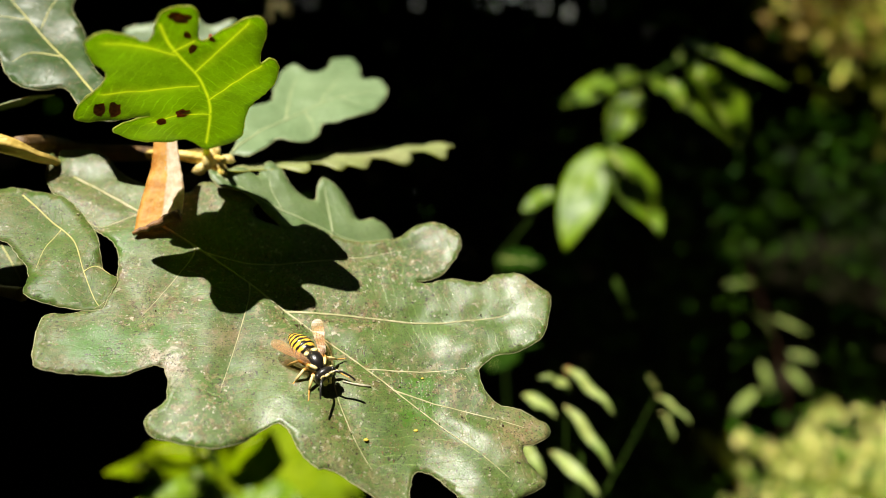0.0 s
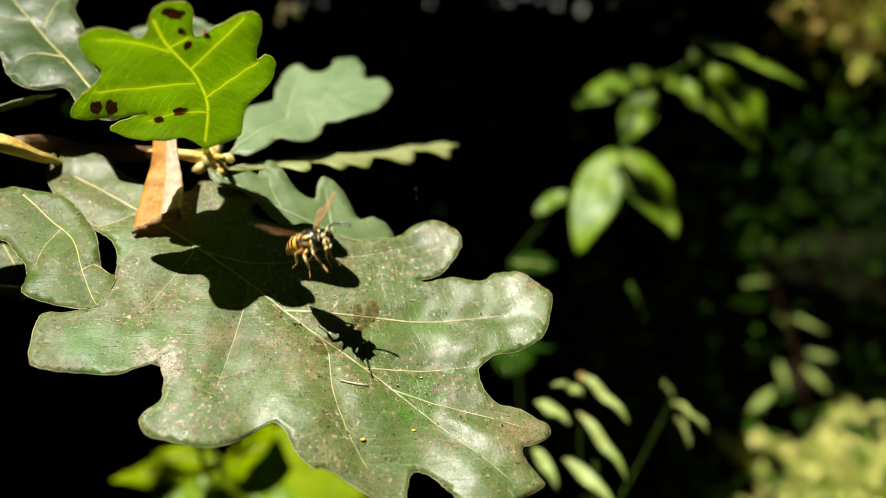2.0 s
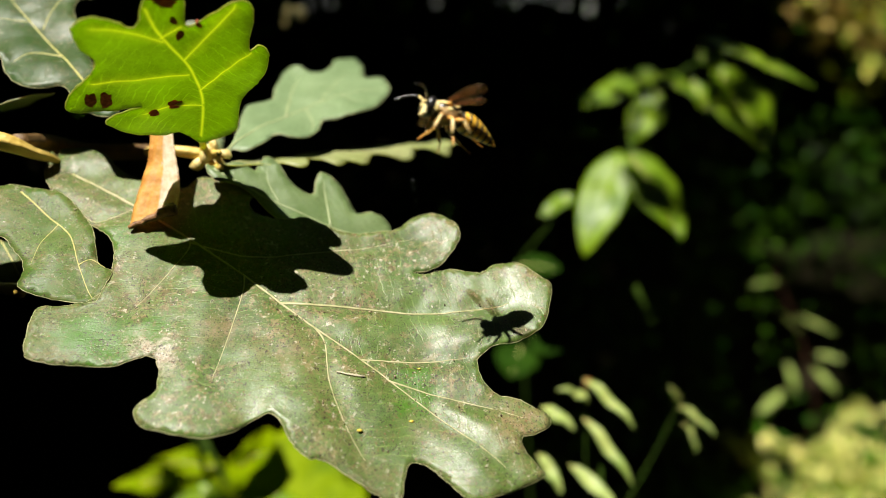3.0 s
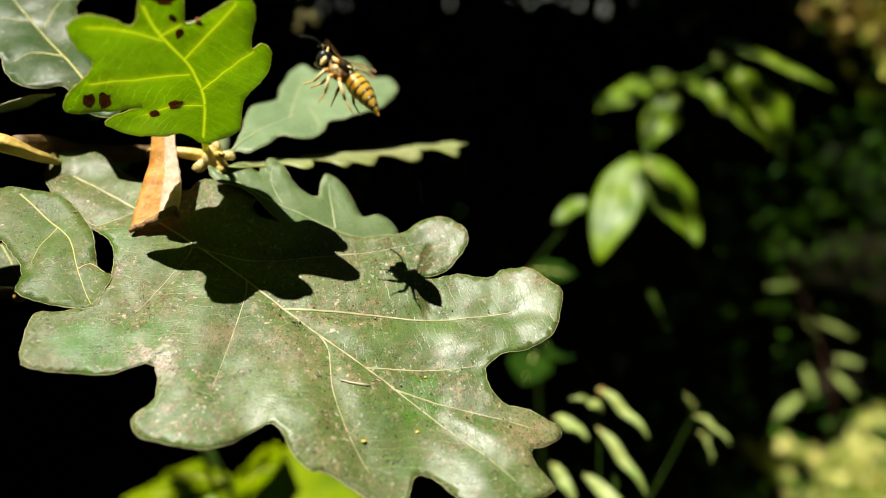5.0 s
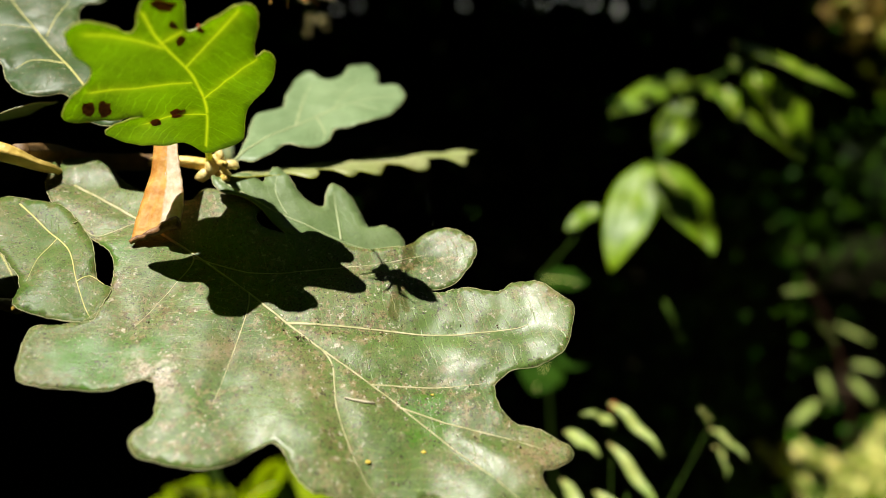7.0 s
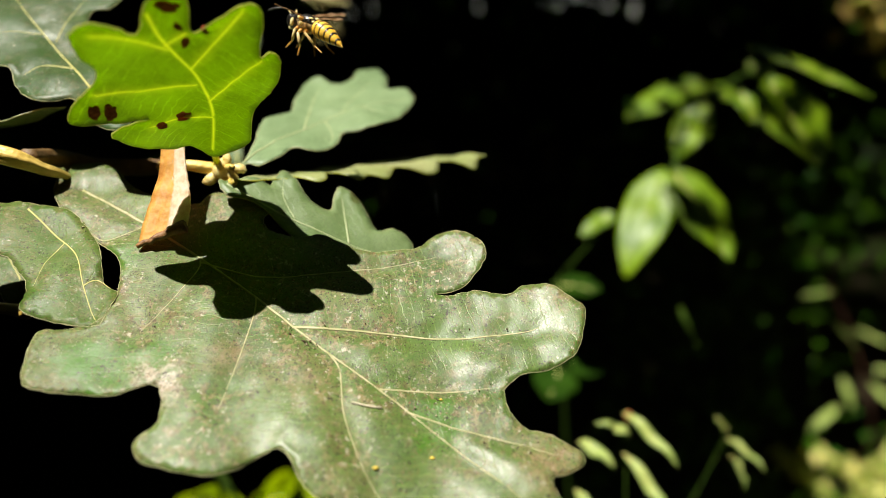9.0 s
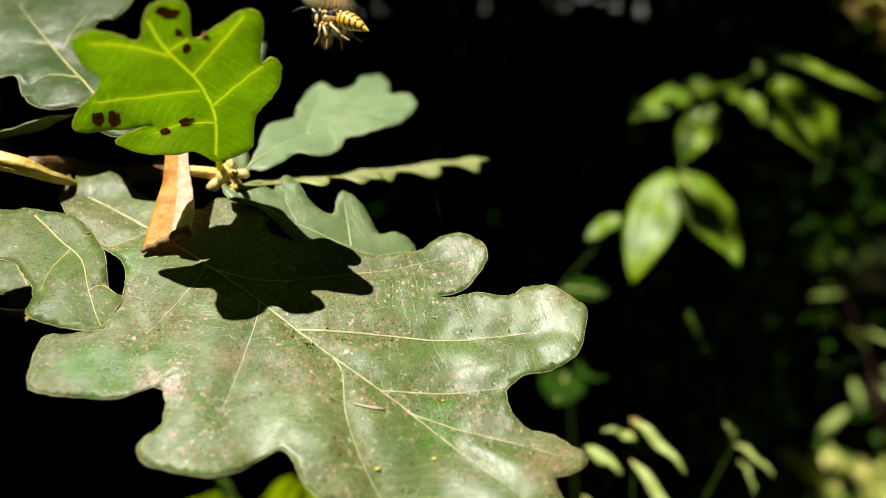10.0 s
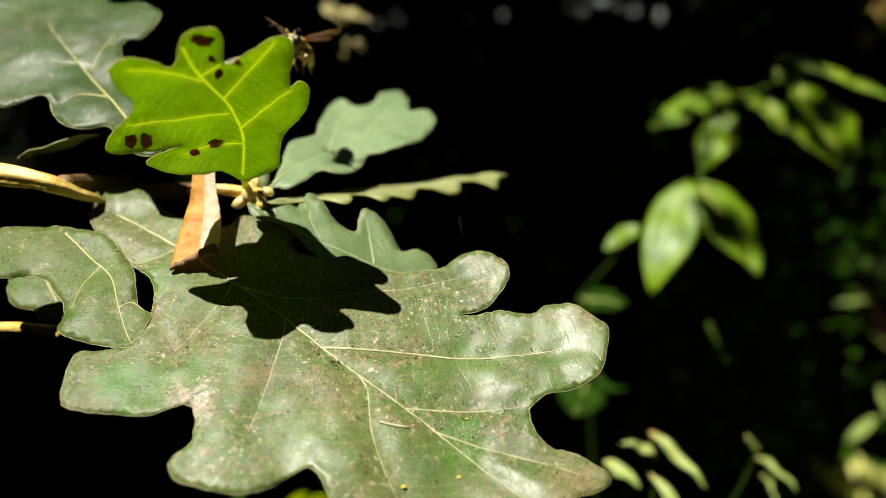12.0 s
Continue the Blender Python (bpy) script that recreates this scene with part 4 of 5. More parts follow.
def scatter(name, count, place, size, material, seed, keep=None, droop=0.5, wide=0.45):
    """Many small pointed leaves, each a folded six-cornered blade."""
    rng = random.Random(seed)
    verts, faces = [], []
    while count:
        count -= 1
        c = place(rng)
        if keep and not keep(c):
            continue
        s = rng.uniform(*size)
        q = Euler((rng.gauss(0, droop), rng.gauss(0, droop), rng.uniform(0, 6.28))).to_matrix()
        k = len(verts)
        for x, y, z in ((-0.5, 0, 0), (-0.12, wide * 0.5, 0.06), (0.2, wide * 0.42, 0.05), (0.5, 0, -0.05), (0.2, -wide * 0.42, 0.05), (-0.12, -wide * 0.5, 0.06)):
            verts.append(c + q @ Vector((x * s, y * s, z * s)))
        faces += [(k, k + 1, k + 2, k + 3), (k, k + 3, k + 4, k + 5)]
    me = bpy.data.meshes.new(name)
    me.from_pydata(verts, [], faces)
    me.materials.append(material)
    return new(name, me)


def over(p, height):
    """Where the sun's ray to p passes the given height."""
    return p - LIGHT * ((height - p.z) / -LIGHT.z)


SCREEN_HEIGHT = 3.4
# holes in the screen, aimed to let the sun onto chosen plants
SUN_HOLES = [(over(Vector((-0.04, 0.13, 1.2)), SCREEN_HEIGHT), 0.21), (Vector((0.55, 0.85, SCREEN_HEIGHT)), 0.42), (over(spot(95, 330, 35), SCREEN_HEIGHT), 0.17), (over(spot(150, 400, 90), SCREEN_HEIGHT), 0.17), (over(spot(110, 500, 115), SCREEN_HEIGHT), 0.18), (over(spot(58, 250, -58), SCREEN_HEIGHT), 0.13),
             (over(spot(-65, 300, -90), SCREEN_HEIGHT), 0.24), (over(Vector((0.98, 1.42, 0.1)), SCREEN_HEIGHT), 0.29), (over(Vector((1.38, 1.35, 0.1)), SCREEN_HEIGHT), 0.52), (over(Vector((2.1, 2.9, 1.45)), SCREEN_HEIGHT), 0.8), (over(spot(-85, 386, 140), SCREEN_HEIGHT), 0.13), (over(spot(635, 1250, -210), SCREEN_HEIGHT), 0.2)]


def shady(c):
    flat = over(c, SCREEN_HEIGHT)
    if any(math.hypot(flat.x - p.x, flat.y - p.y) < r * (1 + 0.25 * noise.noise(flat * 6)) for p, r in SUN_HOLES):
        return False
    # noise holes are cut on one side, so that flecks of sun come through
    return not (0.2 < flat.x < 2.6 and 0.1 < flat.y < 3.0 and noise.noise(flat * 3.4) > 0.31)


# unseen leaf screen, added to keep the sun off the background
crown = scatter("leaf_screen", 60000, lambda r: Vector((r.uniform(-7, 8), r.uniform(-7.5, 9.5), SCREEN_HEIGHT + r.uniform(-0.2, 0.8))), (0.16, 0.34), M_WOODS, 3, shady, 0.35, 0.7)
tagged(crown, "unseen leaf screen added overhead to shade the background", "tree", kind="stuff")

GAPS = [(1.40, 1.36, 0.059), (0.92, 1.48, 0.041), (1.12, 1.43, 0.037), (1.26, 1.53, 0.041), (0.60, 1.46, 0.031), (0.76, 1.55, 0.041), (-0.40, 1.39, 0.024), (-0.29, 1.45, 0.021), (-1.50, 1.49, 0.051), (-1.69, 1.47, 0.041), (0.44, 1.49, 0.031), (2.29, 1.18, 0.019), (-1.80, 1.24, 0.021), (1.73, 1.47, 0.021)]


def shade_walls():
    """An added near-black sheet standing for shaded woods, with a few chinks to the sky."""
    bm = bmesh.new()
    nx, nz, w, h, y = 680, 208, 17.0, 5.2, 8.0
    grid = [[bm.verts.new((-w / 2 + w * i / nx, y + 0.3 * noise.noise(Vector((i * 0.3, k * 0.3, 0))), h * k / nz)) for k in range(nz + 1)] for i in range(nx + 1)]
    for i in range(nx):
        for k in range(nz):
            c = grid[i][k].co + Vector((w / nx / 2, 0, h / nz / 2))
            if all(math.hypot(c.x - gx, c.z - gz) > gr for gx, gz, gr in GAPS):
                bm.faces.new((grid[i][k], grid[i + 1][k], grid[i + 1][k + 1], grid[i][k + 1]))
    ob = tagged(link("backdrop", bm, M_DARKWALL), "near-black sheet added for the shaded wood, with small gaps of sky", "woods", kind="structure")
    t = ob.modifiers.new("thickness", "SOLIDIFY")
    t.thickness = 0.05
    # unseen side walls, added to keep out light
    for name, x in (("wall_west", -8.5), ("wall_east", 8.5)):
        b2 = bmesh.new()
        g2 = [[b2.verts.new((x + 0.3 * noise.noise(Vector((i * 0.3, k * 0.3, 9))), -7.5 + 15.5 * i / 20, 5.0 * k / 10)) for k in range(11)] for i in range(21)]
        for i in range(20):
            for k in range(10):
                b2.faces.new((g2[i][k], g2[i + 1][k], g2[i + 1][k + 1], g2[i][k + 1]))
        tagged(link(name, b2, M_DARKWALL), "unseen near-black wall added to keep out sky light", "woods", kind="structure")
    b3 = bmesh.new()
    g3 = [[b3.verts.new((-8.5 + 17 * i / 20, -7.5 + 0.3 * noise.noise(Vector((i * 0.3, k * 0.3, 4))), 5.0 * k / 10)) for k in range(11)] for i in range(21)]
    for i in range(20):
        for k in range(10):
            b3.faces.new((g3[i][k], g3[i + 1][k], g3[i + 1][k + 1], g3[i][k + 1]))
    tagged(link("wall_south", b3, M_DARKWALL), "unseen near-black wall added to keep out sky light", "woods", kind="structure")


shade_walls()

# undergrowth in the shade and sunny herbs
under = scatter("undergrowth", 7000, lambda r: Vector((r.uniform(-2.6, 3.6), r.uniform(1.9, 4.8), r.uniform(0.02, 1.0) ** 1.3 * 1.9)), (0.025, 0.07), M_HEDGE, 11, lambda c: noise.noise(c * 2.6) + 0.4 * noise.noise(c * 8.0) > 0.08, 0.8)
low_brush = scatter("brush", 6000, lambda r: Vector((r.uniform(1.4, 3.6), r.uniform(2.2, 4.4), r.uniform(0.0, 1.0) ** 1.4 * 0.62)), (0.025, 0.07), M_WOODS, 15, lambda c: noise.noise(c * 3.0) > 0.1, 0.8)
tagged(low_brush, "low brush on the woodland floor, coloured dark for shade", "bushes", kind="stuff")
tagged(under, "dense shaded undergrowth of small leaves", "bushes", kind="stuff")


def thicket(r):
    """Leaves of a loose thicket, strewn through the camera's view cone on one side."""
    y = r.uniform(0.75, 1.9)
    return Vector((y * r.uniform(0.16, 0.8), y, 1.2 - y * r.uniform(0.12, 0.8)))


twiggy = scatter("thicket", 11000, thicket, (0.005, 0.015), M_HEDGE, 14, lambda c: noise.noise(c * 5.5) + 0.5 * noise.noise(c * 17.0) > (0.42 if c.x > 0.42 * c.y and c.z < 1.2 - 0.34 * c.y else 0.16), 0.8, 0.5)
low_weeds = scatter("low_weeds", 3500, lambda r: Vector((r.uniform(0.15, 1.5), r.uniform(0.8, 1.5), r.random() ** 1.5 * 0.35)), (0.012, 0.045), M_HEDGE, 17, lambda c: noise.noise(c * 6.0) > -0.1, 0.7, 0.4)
tagged(low_weeds, "low dark green weeds on the woodland floor", "weeds", kind="stuff")
tagged(twiggy, "loose shaded thicket of small dark green leaves", "bushes", kind="stuff")
def bushy(c):
    return math.hypot((c.x - 2.3) / 1.0, (c.y - 2.85) / 0.46) < 1 + 0.25 * noise.noise(c * 4) and c.z > 0.84 + 0.75 * (1.85 - c.x) + 0.25 * noise.noise(c * 5)


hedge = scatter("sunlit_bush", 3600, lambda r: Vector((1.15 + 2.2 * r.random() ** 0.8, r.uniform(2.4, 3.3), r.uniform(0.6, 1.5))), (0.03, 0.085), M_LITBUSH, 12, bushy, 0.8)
dry_bush = scatter("dry_bush", 420, lambda r: Vector((r.uniform(1.25, 2.1), r.uniform(2.7, 3.4), r.uniform(1.1, 1.55))), (0.05, 0.11), M_TAN, 16, lambda c: noise.noise(c * 3.5) > 0.0, 0.8)
tagged(dry_bush, "sunlit bush with dry tan leaves", "bush", kind="stuff")
tagged(hedge, "sunlit bush with yellow-green leaves, coloured brighter for sun", "bush", kind="stuff")
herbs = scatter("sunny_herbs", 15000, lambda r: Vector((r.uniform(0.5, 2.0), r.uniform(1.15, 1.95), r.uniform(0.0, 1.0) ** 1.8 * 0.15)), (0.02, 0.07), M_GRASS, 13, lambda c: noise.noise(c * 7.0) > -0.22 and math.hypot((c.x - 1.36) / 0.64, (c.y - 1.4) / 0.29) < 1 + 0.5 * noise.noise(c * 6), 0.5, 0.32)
tagged(herbs, "sunlit grass and herbs on the ground, coloured paler for sun", "grass", kind="stuff")


# unseen leaves added overhead, so only flecks of sun reach the shoots below
def overhead(r):
    p = over(Vector((r.uniform(0.03, 0.36), r.uniform(0.28, 0.62), 1.15)), 1.95)
    return p + Vector((0, 0, r.uniform(-0.03, 0.03)))


twigs = scatter("leaf_screen", 75, overhead, (0.012, 0.028), M_WOODS, 33, None, 0.4, 0.8)
tagged(twigs, "unseen leaves added overhead to dapple the light", "tree", kind="stuff")


def overhead_far(r):
    p = over(Vector((r.uniform(0.105, 0.22), r.uniform(0.36, 0.56), 1.16)), 1.9)
    return p + Vector((0, 0, r.uniform(-0.03, 0.03)))


def overhead_low(r):
    p = over(Vector((r.uniform(-0.17, 0.0), r.uniform(0.235, 0.34), 1.0)), 1.9)
    return p + Vector((0, 0, r.uniform(-0.03, 0.03)))


for seed, count, place in ((34, 150, overhead_far), (35, 60, overhead_low)):
    more = scatter("leaf_screen", count, place, (0.012, 0.024), M_WOODS, seed, None, 0.4, 0.8)
    tagged(more, "unseen leaves added overhead to dapple the light", "tree", kind="stuff")


# ---- nearby sprouts ----
def ovate(parent, base, tip, normal, width, material, name="leaf", label=""):
    """A pointed oval leaf with a fold along its midrib, in mm of the camera's opening axes."""
    b = Blade(base, tip, normal, 0.3, 0.9, 1.5, width)
    bm = bmesh.new()
    rows, cols = 15, 9
    grid = []
    for i in range(rows):
        t = i / (rows - 1)
        w = width * (math.sin(math.pi * t ** 0.8) ** 0.85 + 0.02)
        grid.append([bm.verts.new(b.at(b.length * t, w * (-1 + 2 * j / (cols - 1)), abs(-1 + 2 * j / (cols - 1)) * width * 0.16 + min(1.8, width * 0.13) * noise.noise(Vector((t * 5, j * 0.6, width))))) for j in range(cols)])
    for a, c in zip(grid, grid[1:]):
        for j in range(cols - 1):
            bm.faces.new((a[j], a[j + 1], c[j + 1], c[j]))
    ob = part(name, bm, material, parent, label)
    thick = ob.modifiers.new("thickness", "SOLIDIFY")
    thick.thickness = 0.00025
    mid = bmesh.new()
    tube(mid, [b.at(b.length * k / 8, 0, 0.1) for k in range(9)], [r * MM for r in taper(9, 0.5, 0.12)], 5, 1.0, b.up)
    part("midrib", mid, M_VEIN, ob)
    return ob


sprout = new("sprout")
sprout.matrix_basis = TILT
tagged(sprout, "shrub shoot with sunlit pale green oval leaves", "plant")
for base, tip, normal, width in (
        ((77.6, 335.0, 50.0), (57.2, 318.0, -1.1), (-0.2, -0.75, 0.6), 11.5),
        ((82.1, 335.0, 49.1), (101.0, 318.0, 6.1), (0.25, -0.75, 0.6), 13.5),
        ((144.9, 510.0, 133.0), (87.4, 490.0, 101.7), (0, -0.6, 0.8), 14),
        ((140.0, 500.0, 127.5), (158.4, 480.0, 110.4), (0, -0.6, 0.8), 10),
        ((115.3, 400.0, 94.0), (99.3, 400.0, 62.0), (-0.5, -0.8, 0.2), 11),
        ((144.6, 390.0, 104.0), (163.2, 375.0, 54.0), (0.2, -0.7, 0.6), 21),
        ((133.3, 400.0, 99.0), (139.8, 390.0, 76.7), (0.2, -0.7, 0.6), 8),
        ((145.6, 420.0, 129.8), (198.6, 390.0, 91.3), (0, -0.5, 0.8), 6.5),
        ((140.4, 410.0, 118.2), (155.3, 400.0, 97.0), (0.2, -0.6, 0.7), 8),
        ((56.4, 345.0, 29.6), (39.9, 340.0, 17.8), (0, -0.6, 0.8), 5)):
    ovate(sprout, base, tip, normal, width, M_SPROUT)
stem("stem", [(122, 768, -1012), (124.6, 420.0, -111.6), (94.5, 350.0, -34.7), (84.6, 343.0, -11.1), (76.3, 338.0, 11.5), (79.5, 336.0, 39.5), (103.2, 380.0, 82.7), (132.0, 400.0, 107.0), (159.2, 410.0, 118.2)], [2.0, 1.6, 1.0, 0.9], M_STEM, sprout)
stem("stem", [(76.3, 338.0, 11.5), (57.6, 344.0, 27.5), (44.0, 350.0, 13.4), (29.6, 370.0, -5.9)], [0.8, 0.8, 0.8], M_STEM, sprout)

herb = new("herb")
herb.matrix_basis = TILT
tagged(herb, "low herb with drooping pale green narrow leaves", "plant")
for base, tip, normal, width in (
        ((44.1, 245.1, -42.7), (59.2, 233.7, -57.3), (0, -0.65, 0.75), 2.7),
        ((28.8, 245.1, -52.9), (39.6, 236.5, -58.5), (0, -0.65, 0.75), 3.3),
        ((44.1, 245.1, -56.6), (58.6, 233.7, -76.7), (0, -0.65, 0.75), 2.9),
        ((39.0, 245.1, -73.3), (54.1, 233.7, -85.5), (0, -0.65, 0.75), 3.7),
        ((27.8, 245.1, -69.3), (35.1, 236.5, -80.6), (0, -0.65, 0.75), 3.3),
        ((46.2, 245.1, -50.8), (34.1, 239.4, -45.3), (0, -0.65, 0.75), 2.5),
        ((92.9, 296.4, -64.0), (104.3, 285.0, -74.0), (0.5, -0.8, 0.3), 2.2),
        ((94.1, 296.4, -61.5), (88.5, 293.5, -55.0), (-0.4, -0.8, 0.3), 1.8),
        ((95.4, 296.4, -71.4), (97.2, 287.8, -81.5), (0.6, -0.8, 0.2), 1.9)):
    ovate(herb, base, tip, normal, width * 0.68, M_HERB)
stem("stem", [(60, 618, -1061), (52.0, 275.0, -150.0), (49.4, 262.0, -107.0), (45.5, 251.0, -75.0), (45.4, 246.0, -45.0)], [0.9, 0.5, 0.4, 0.3], M_STEM, herb)
stem("stem", [(49.4, 262.0, -107.0), (59.4, 268.0, -102.5), (81.4, 291.0, -82.1), (94.1, 296.0, -61.5)], [0.3, 0.25, 0.2], M_STEM, herb)

bm = bmesh.new()
blob(bm, Vector((45.6, 245.7, -44.5)) * MM, (0.0016, 0.0016, 0.002), None, 12, 8)
part("bud", bm, M_REDBUD, herb, "small reddish bud")

low = new("low_shoot")
low.matrix_basis = TILT
tagged(low, "bright lime green leaves below the oak leaf", "plant")
for base, tip, normal, width in (
        ((-99.2, 310.0, -90.2), (-34.2, 285.0, -123.3), (-0.25, -0.6, 0.75), 36),
        ((-97.9, 310.0, -92.7), (-73.5, 295.0, -78.4), (-0.3, -0.55, 0.75), 15),
        ((-103.4, 315.0, -97.4), (-149.8, 300.0, -98.5), (0, -0.45, 0.9), 10),
        ((-106.0, 315.0, -94.2), (-134.5, 305.0, -88.7), (0, -0.5, 0.85), 8)):
    ovate(low, base, tip, normal, width, M_LIME)
stem("stem", [(-25, 601, -1066), (-114.5, 340.0, -158.4), (-106.2, 325.0, -118.9), (-100.4, 312.0, -93.3)], [1.8, 1.4, 1.0], M_STEM, low)

pale_lit = new("beige_shoot")
pale_lit.matrix_basis = TILT
tagged(pale_lit, "sunlit shoot with a few pale beige leaves", "plant")
for base, tip, normal, width in (((-110, 380.0, 158), (-94.0, 387.0, 148.0), (0, -0.7, 0.7), 6.5), ((-104, 382.0, 155), (-84.0, 389.0, 151.0), (0.2, -0.6, 0.7), 5), ((-97, 386.0, 143), (-98.5, 389.7, 130.0), (-0.6, -0.7, 0.3), 4), ((-92, 388.0, 142), (-90, 390.0, 134), (0.6, -0.7, 0.2), 3.5)):
    ovate(pale_lit, base, tip, normal, width, M_BEIGE)
stem("stem", [(-60, 470, 420), (-90, 400, 220), (-103, 381, 158), (-96, 385, 141)], [1.2, 0.9, 0.6, 0.4], M_STEM, pale_lit)

lowb = new("low_herb")
lowb.matrix_basis = TILT
tagged(lowb, "small green leaves low in the half shade", "plant")
for base, tip, normal, width in (
        ((-96.0, 300.0, -102.2), (-124.2, 290.0, -106.1), (0, -0.5, 0.85), 9),
        ((-101.0, 300.0, -98.5), (-109.7, 290.0, -98.8), (0, -0.6, 0.8), 6),
        ((-86.0, 300.0, -102.2), (-92.8, 290.0, -110.9), (0, -0.7, 0.7), 9),
        ((-88.5, 300.0, -107.2), (-58.0, 285.0, -109.0), (0, -0.6, 0.8), 11),
        ((-137.9, 310.0, -110.8), (-121.0, 300.0, -114.8), (0, -0.6, 0.8), 7)):
    ovate(lowb, base, tip, normal, width, M_SPROUT)
stem("stem", [(20, 640, -1058), (-105.6, 330.0, -153.7), (-94.8, 300.0, -104.8)], [1.8, 1.4, 1.0], M_STEM, lowb)

lobed = new("dim_shoot")
lobed.matrix_basis = TILT
tagged(lobed, "leaves behind the oak leaf, coloured dark green for shade", "plant")
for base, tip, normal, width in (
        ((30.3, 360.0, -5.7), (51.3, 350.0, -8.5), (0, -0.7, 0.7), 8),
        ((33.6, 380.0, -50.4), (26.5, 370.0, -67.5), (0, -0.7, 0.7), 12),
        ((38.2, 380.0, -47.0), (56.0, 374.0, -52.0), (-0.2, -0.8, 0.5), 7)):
    ovate(lobed, base, tip, normal, width, M_SHADE_TONED)
stem("stem", [(110, 800, -1002), (40.6, 420.0, -111.6), (34.0, 385.0, -51.0), (29.6, 362.0, -4.2)], [1.8, 1.4, 1.0], M_STEM, lobed)

weed = new("weed")
weed.matrix_basis = TILT
wild = random.Random(44)
tagged(weed, "tall weed with pale lit leaves on a reddish stem", "plant")
for base, tip, normal, width in (
        ((584.4, 1250.0, -207.3), (605.8, 1230.0, -265.5), (0, -0.6, 0.8), 12.1),
        ((636.5, 1250.0, -191.7), (677.1, 1220.0, -202.3), (0, -0.6, 0.8), 11),
        ((631.2, 1250.0, -217.7), (656.8, 1220.0, -273.5), (0.2, -0.6, 0.8), 14.3),
        ((610.4, 1250.0, -155.2), (559.6, 1230.0, -122.0), (0, -0.6, 0.8), 8.8),
        ((605.2, 1250.0, -124.0), (651.9, 1230.0, -152.7), (0, -0.6, 0.8), 8.8),
        ((568.8, 1250.0, -61.5), (518.6, 1230.0, -81.0), (0, -0.6, 0.8), 7.7),
        ((579.2, 1250.0, -259.4), (524.6, 1220.0, -304.0), (0, -0.6, 0.8), 11)):
    uneven = Vector((wild.gauss(0, 9), wild.gauss(0, 9), wild.gauss(0, 9)))
    ovate(weed, base, Vector(tip) + uneven, normal, width * wild.uniform(0.5, 0.9), M_HERB)
stem("stem", [(615, 1480, -661), (626.0, 1250.0, -332.3), (620.8, 1250.0, -207.3), (589.6, 1250.0, -103.1), (558.3, 1250.0, -40.6)], [1.6, 1.3, 1.1, 0.8], M_REDSTEM, weed)


# ---- the wasp ----
def ball(name, at, size, material, parent, rot=None, label="", u=14, v=9):
    bm = bmesh.new()
    blob(bm, Vector(at) * MM, [c * MM for c in size], rot, u, v)
    return part(name, bm, material, parent, label)


